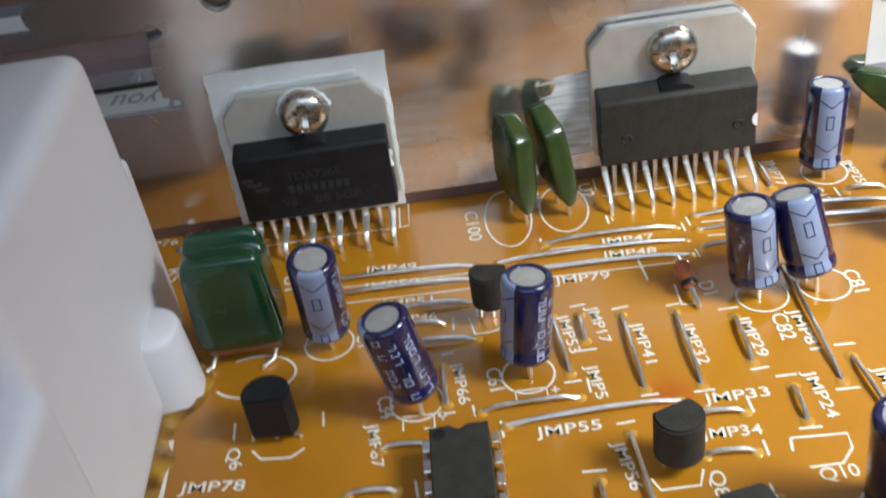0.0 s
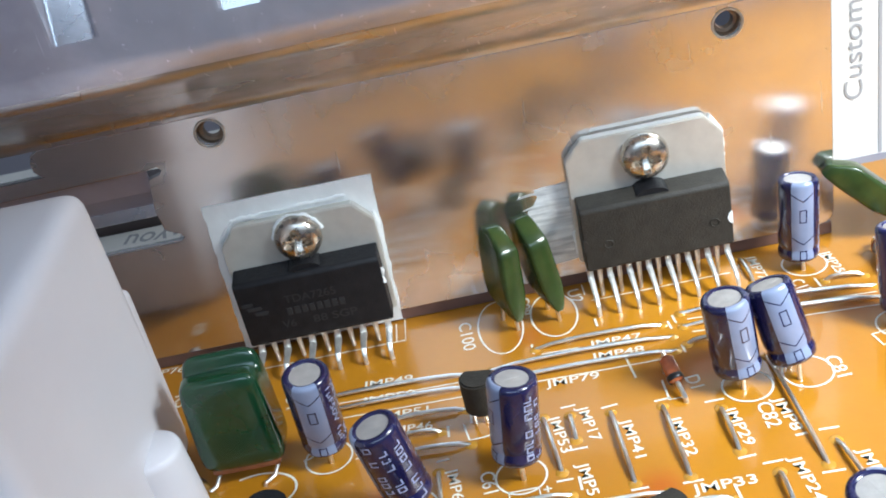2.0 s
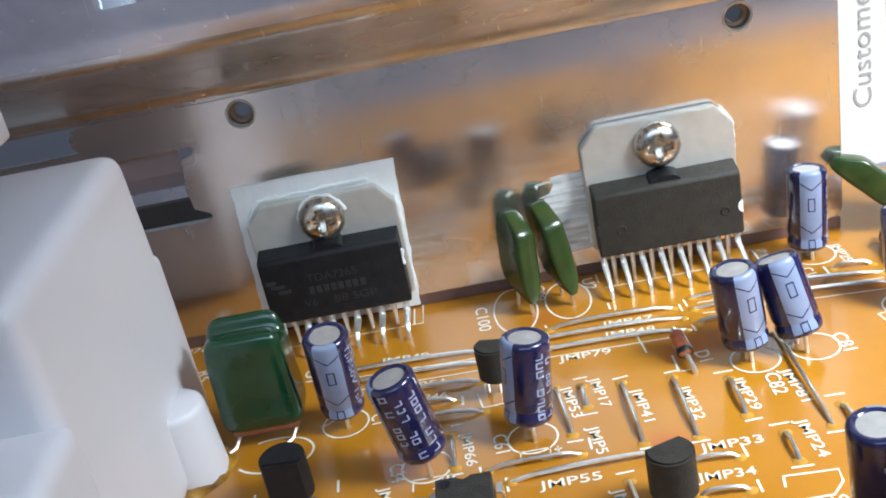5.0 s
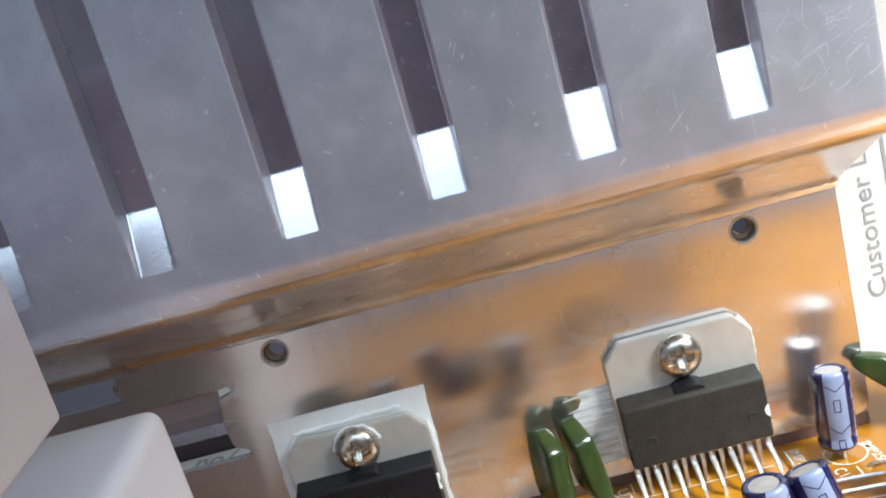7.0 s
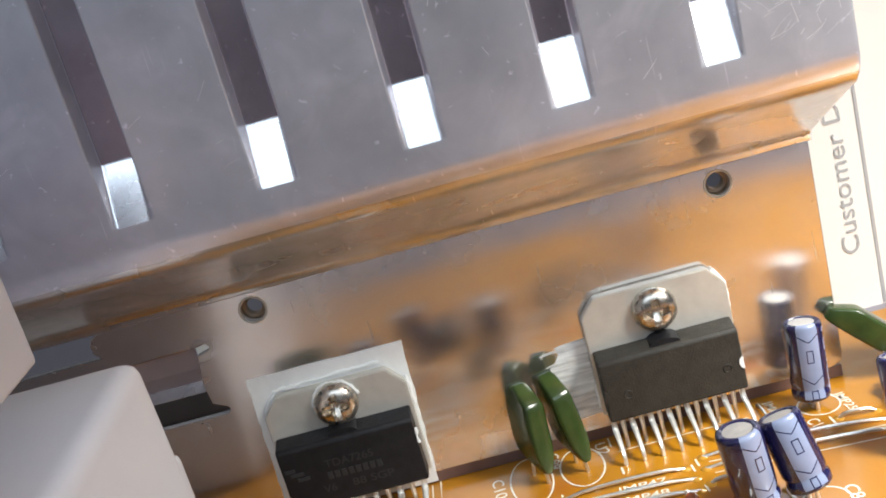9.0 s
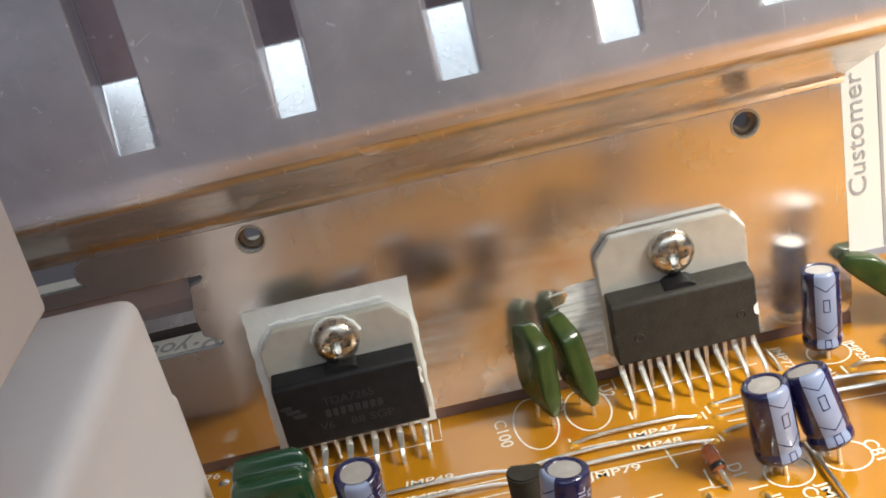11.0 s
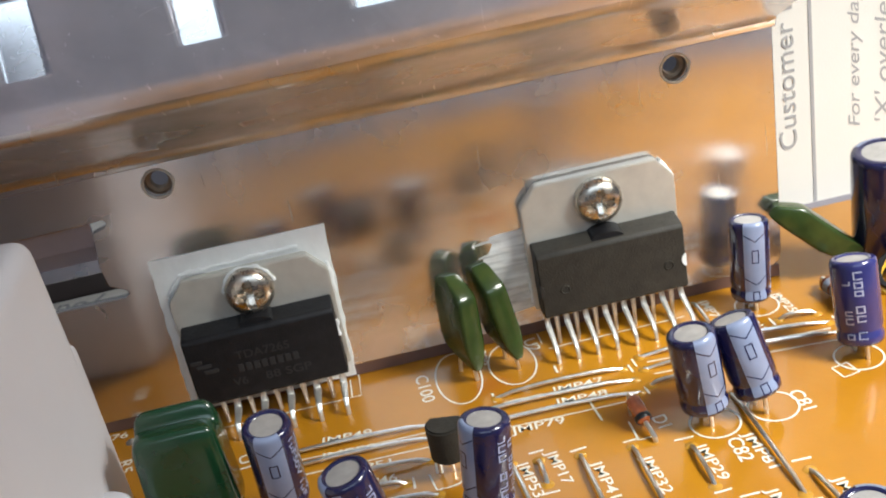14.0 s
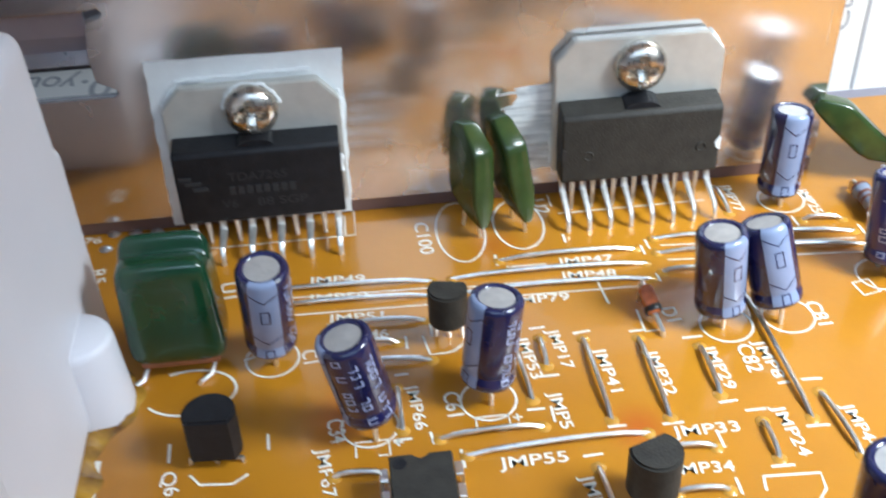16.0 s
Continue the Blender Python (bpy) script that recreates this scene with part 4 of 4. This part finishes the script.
# ---------------------------------------------------------------- white terminal block at the board's corner
term = thing("terminal_block", (0, 0, 0), "large white plastic terminal block glued to the board", "terminal block")
bm = bmesh.new()
box(bm, -58, -10.2, -54.5, -17.5, 0, 35.8, 2.6, 5)
for v in bm.verts:
    # the side flares a little towards the foot
    if v.co.x > -30:
        v.co.x += 0.022 * (35.8 - v.co.z)
body = part("body", bm, WHITE, term, sharp=70)
bm = bmesh.new()
box(bm, -58, -9.0, -64, -53, 0, 24.0, 2.0, 4)
part("front_step", bm, WHITE, term, sharp=70)
bm = bmesh.new()
box(bm, -58, -10.6, -18.6, -15.2, 0, 21.8, 1.2, 4)
part("back_rib", bm, WHITE, term, sharp=70)
bm = bmesh.new()
box(bm, -58, -20, -66, -47, 34, 47, 1.0, 3)
part("neck", bm, WHITE, term, sharp=70)
bm = bmesh.new()
box(bm, -58, -10.0, -72, -42.3, 46.0, 72, 0.5, 2)
part("hood", bm, WHITE, term, "sharp-edged white hood above the body", sharp=70)
bm = lathe([(0, 0), (4.1, 0), (3.95, 3), (3.65, 8.6), (3.5, 9.2), (3.15, 9.5), (0, 9.55)], 36)
for v in bm.verts:
    v.co += Vector((-9.9, -29.9, 0))
part("peg", bm, WHITE, term, "round white locating peg", sharp=50)
glue = thing("glue_spill", (0, 0, 0), "dried amber brown glue round the foot of the white terminal", "glue")
bm = bmesh.new()
n = 60
rows = []
for i in range(n + 1):
    q = i / n
    y = -24.0 - 30.0 * q
    x = -8.3 + 3.6 * math.exp(-((y + 29.5) / 3.6) ** 2) + 0.45 * math.sin(y * 0.9) + 0.2 * math.sin(y * 1.7)
    rows.append([bm.verts.new(c) for c in ((-12.0, y, 1.3), (x - 2.2, y, 0.95 + 0.25 * math.sin(y * 1.7)), (x - 0.9, y, 0.5 + 0.2 * math.sin(y * 3.1)), (x, y, 0.02))])
for a, b in zip(rows, rows[1:]):
    for k in range(3):
        bm.faces.new((a[k], a[k + 1], b[k + 1], b[k]))
part("spill", bm, GLUE, glue)


# ---------------------------------------------------------------- wire links on the board
def link(x0, y0, x1, y1, rise=0.55, sag=0.0):
    """A bare wire link that rises from its holes and bows a little."""
    b = bmesh.new()
    a, c = Vector((x0, y0, 0)), Vector((x1, y1, 0))
    n = 8
    pts = [a + Vector((0, 0, -1.0)), a + Vector((0, 0, 0.05))]
    for i in range(1, n):
        q = i / n
        p = a.lerp(c, 0.02 + 0.96 * q)
        pts.append(Vector((p.x, p.y, 0.30 + rise * (math.sin(math.pi * q) ** 0.7))))
    pts += [c + Vector((0, 0, 0.05)), c + Vector((0, 0, -1.0))]
    tube(b, pts, 0.25, 8)
    part("wire_link", b, TIN, board, "bare tinned wire link")
    for p in (a, c):
        f = lathe([(0.75, 0.02), (0.6, 0.1), (0.35, 0.22), (0, 0.26)], 12)
        for v in f.verts:
            v.co += p
        part("hole_collar", f, SOLDER_TAN, board)


for row in ((32.5, -25.9, 33.2, -35.3), (35.5, -26.4, 35.5, -30.7), (40.0, -27.2, 40.2, -39.0), (45.7, -27.9, 45.8, -39.5),
            (51.6, -30.1, 51.5, -37.2), (54.3, -41.2, 54.2, -45.9), (59.0, -22.9, 59.1, -41.4), (61.1, -38.2, 61.8, -46.6),
            (20.1, -31.6, 20.2, -37.5), (37.6, -44.6, 38.1, -55.0), (33.7, -49.9, 34.0, -56.0), (62.2, -1.8, 62.3, -7.7)):
    link(*row, rise=0.35)
for row in ((33.4, -12.7, 49.2, -12.9), (27.6, -15.2, 49.8, -15.7), (28.6, -17.8, 49.6, -18.5), (6.0, -14.4, 25.2, -15.2),
            (6.0, -17.2, 25.2, -17.8), (14.4, -21.3, 24.0, -21.8), (15.4, -24.6, 20.8, -24.9), (15.4, -27.6, 24.0, -28.1),
            (25.9, -41.5, 43.2, -41.1), (23.6, -39.1, 33.6, -38.9), (44.0, -43.4, 48.9, -43.7), (43.8, -48.5, 48.5, -48.8),
            (43.8, -53.9, 48.8, -54.3), (10.0, -47.7, 14.8, -47.9), (13.4, -42.4, 18.0, -42.6), (51.9, -11.2, 75.4, -13.4), (51.6, -14.0, 75.6, -16.0),
            (51.2, -17.6, 56.4, -18.0), (70.3, -10.4, 75.0, -10.9)):
    link(*row, rise=0.42)

# ---------------------------------------------------------------- white printing on the board
LABELS = [
    ("JMP79", 33.8, -20.0, 40.2, -20.2), ("JMP47", 40.1, -13.9, 46.6, -14.2), ("JMP48", 39.9, -16.5, 46.3, -16.9), ("JMP55", 28.8, -42.9, 35.3, -42.9),
    ("JMP33", 45.6, -41.4, 52.1, -41.5), ("JMP34", 44.2, -45.9, 50.0, -46.2), ("JMP78", -6.6, -44.0, 0.1, -44.7), ("JMP75", -9.8, 2.0, -3.6, 1.9),
    ("JMP76", -19.2, -1.0, -13.1, -1.2), ("U2", 39.9, -0.9, 40.2, -4.0), ("1", 41.0, -9.6, 41.3, -9.6), ("C100", 25.0, -3.6, 25.3, -9.9),
    ("C99", 33.3, -0.5, 33.1, -4.6), ("JMP53", 33.6, -26.1, 34.2, -32.5), ("JMP17", 37.0, -25.4, 37.6, -31.5), ("JMP41", 41.2, -29.0, 41.6, -35.5),
    ("JMP32", 46.4, -30.1, 46.8, -36.7), ("JMP29", 52.4, -30.3, 52.8, -36.7), ("C82", 56.0, -30.4, 56.0, -34.5), ("JMP81", 57.7, -30.3, 58.1, -36.8),
    ("C81", 65.4, -24.9, 65.6, -28.7), ("JMP24", 56.3, -39.6, 56.7, -46.1), ("JMP5", 35.4, -34.6, 35.8, -39.6), ("JMP66", 21.5, -31.5, 22.0, -37.8),
    ("C61", 25.2, -32.9, 25.4, -36.2), ("C34", 13.6, -35.0, 14.0, -38.1), ("JMP67", 12.4, -38.8, 13.0, -44.8), ("Q6", -2.0, -39.5, -1.3, -42.3),
    ("JMP56", 36.2, -45.5, 36.9, -51.6), ("Q8", 44.2, -50.3, 44.2, -53.4), ("Q10", 53.1, -52.5, 56.6, -52.4), ("JMP77", 63.6, -1.7, 63.7, -7.6),
    ("C12", 67.0, -8.9, 67.6, -12.0), ("JMP25", 72.6, -4.1, 72.8, -9.3), ("D1", 49.9, -23.5, 50.1, -25.7), ("R5", -13.0, -6.9, -12.6, -9.6),
    ("JMP49", 11.6, -13.0, 18.0, -13.5), ("JMP50", 11.5, -16.2, 18.2, -16.6), ("JMP51", 13.6, -20.0, 19.7, -20.3), ("JMP46", 14.6, -23.0, 20.0, -23.3),
    ("C1", 11.3, -24.6, 11.5, -26.6), ("JMP44", 62.9, -40.3, 63.3, -46.2), ("U1", 2.2, -11.8, 2.5, -14.6)]
for body, x0, y0, x1, y1 in LABELS:
    tall = 1.75 if abs(x1 - x0) > abs(y1 - y0) else 1.65
    lettering("printed_label", body, (x0, y0), (x1, y1), tall, SILK, board)


def mark(points, width=0.28, closed=False):
    part("printed_line", stroke(bmesh.new(), points, width, closed=closed), SILK, board, smooth=False)


for x0, y0, x1, y1 in ((34.7, -24.8, 36.4, -24.7), (39.1, -26.2, 41.0, -26.0), (45.0, -26.8, 46.9, -26.7), (50.2, -28.6, 52.4, -28.6), (53.1, -39.6, 55.2, -39.6),
                       (53.1, -46.7, 55.3, -46.8), (60.0, -36.3, 62.1, -36.4), (58.1, -42.4, 60.4, -42.5), (51.0, -38.2, 52.9, -38.1), (44.8, -40.2, 46.9, -40.2),
                       (39.6, -39.8, 41.4, -39.8), (36.5, -43.1, 38.4, -43.0), (32.4, -36.5, 34.2, -36.5), (34.5, -32.1, 36.5, -32.1), (20.0, -29.8, 21.4, -29.7),
                       (32.3, -48.5, 34.6, -48.6), (50.9, -11.2, 51.0, -13.0), (50.1, -12.2, 50.2, -14.0), (50.5, -17.5, 50.6, -19.1), (33.1, -11.4, 33.1, -13.5),
                       (49.6, -41.6, 49.7, -43.9), (49.5, -47.5, 49.5, -49.4), (25.4, -40.6, 25.5, -42.9), (16.6, -46.9, 16.8, -49.0), (34.8, -36.3, 34.8, -38.4),
                       (-2.0, -36.0, -1.9, -38.4), (7.3, -36.0, 7.4, -38.1), (22.8, -38.0, 23.0, -39.6), (24.4, -22.2, 24.4, -24.4), (21.6, -24.0, 21.6, -26.0),
                       (43.6, -17.0, 44.0, -22.0), (19.2, -38.6, 21.0, -38.6), (48.6, -52.6, 48.7, -54.8), (76.4, -12.2, 76.5, -14.4), (69.4, -9.4, 69.5, -11.4)):
    mark([(x0, y0), (x1, y1)])
# lines beside the long links
for x0, y0, x1, y1 in ((30, -19.0, 49.0, -19.6), (6.0, -15.6, 25.0, -16.3), (6.0, -18.6, 25.0, -19.2), (34.0, -13.9, 38.6, -14.0), (52.4, -12.6, 75.0, -14.7), (52.4, -15.4, 75.0, -17.4),
                       (17.4, 0.5, 40.6, 0.6), (60.9, 0.6, 66.4, 0.7), (-20.0, 0.9, -5.4, 0.8), (41.4, -0.2, 41.4, -2.8), (29.0, -16.8, 39.0, -17.0)):
    mark([(x0, y0), (x1, y1)], 0.2)
mark([(-4.0, -4.9), (17.2, -4.9), (17.2, 0.4)], 0.2)
mark([(16.0, -0.6), (16.0, -4.9)], 0.2)
mark([(42.0, -4.4), (60.2, -4.4)], 0.2)
mark(ring(29.7, -6.2, 2.9, 6.0), 0.24, True)
mark(ring(36.8, -5.8, 3.0, 5.0), 0.24, True)
for cx, cy in ((7.6, -25.4), (17.1, -36.4), (28.9, -34.6), (55.4, -27.2), (62.3, -26.8), (69.4, -5.8), (75.0, -21.6), (58.0, -57.0), (60.8, -62.2)):
    mark(ring(cx, cy, 2.75, 2.75), 0.24, True)
# polarity boxes, transistor outlines, the flat of the unfilled place
for cx, cy in ((28.9, -37.0), (17.2, -38.6)):
    mark([(cx - 1.6, cy - 1.7), (cx - 1.6, cy + 0.2), (cx + 1.6, cy + 0.2), (cx + 1.6, cy - 1.7), (cx + 0.5, cy - 1.7)], 0.22)
    mark([(cx + 2.0, cy - 0.3), (cx + 2.9, cy - 0.3)], 0.22)
    mark([(cx + 2.45, cy + 0.2), (cx + 2.45, cy - 0.8)], 0.22)
mark([(71.2, -22.6), (73.2, -22.2), (73.6, -24.4), (71.6, -24.8)], 0.26, True)
mark([(52.0, -47.7), (51.7, -49.3)], 0.26)
mark([(52.0, -47.7), (57.2, -48.0), (57.0, -49.8), (55.6, -51.4), (52.6, -51.4)], 0.26)
mark([(0.2, -40.2), (1.2, -41.5), (4.2, -41.8), (5.6, -40.8)], 0.26)
mark([(38.4, -50.4), (39.0, -51.8), (42.6, -51.8), (43.3, -50.0)], 0.26)
mark([(23.4, -24.2), (23.9, -27.2), (25.4, -27.2), (26.4, -27.0), (27.6, -26.0)], 0.24)
mark([(46.7, -23.4), (46.7, -27.0), (48.6, -27.0)], 0.26)
mark(ring(-0.6, -29.2, 4.6, 3.2, -150, 120), 0.3)
mark([(-8.6, -37.2), (-8.5, -48.0)], 0.7)
mark(ring(4.6, -22.6, 2.0, 2.6, -90, 90), 0.24)
for cx, cy in ((-12.0, 0.0), (-9.4, -0.2), (-6.8, -0.4), (-12.6, -3.0)):
    bm = lathe([(0.8, 0.02), (0.6, 0.12), (0.3, 0.3), (0, 0.34)], 16)
    for v in bm.verts:
        v.co += Vector((cx, cy, 0))
    part("solder_bead", bm, TIN, board)
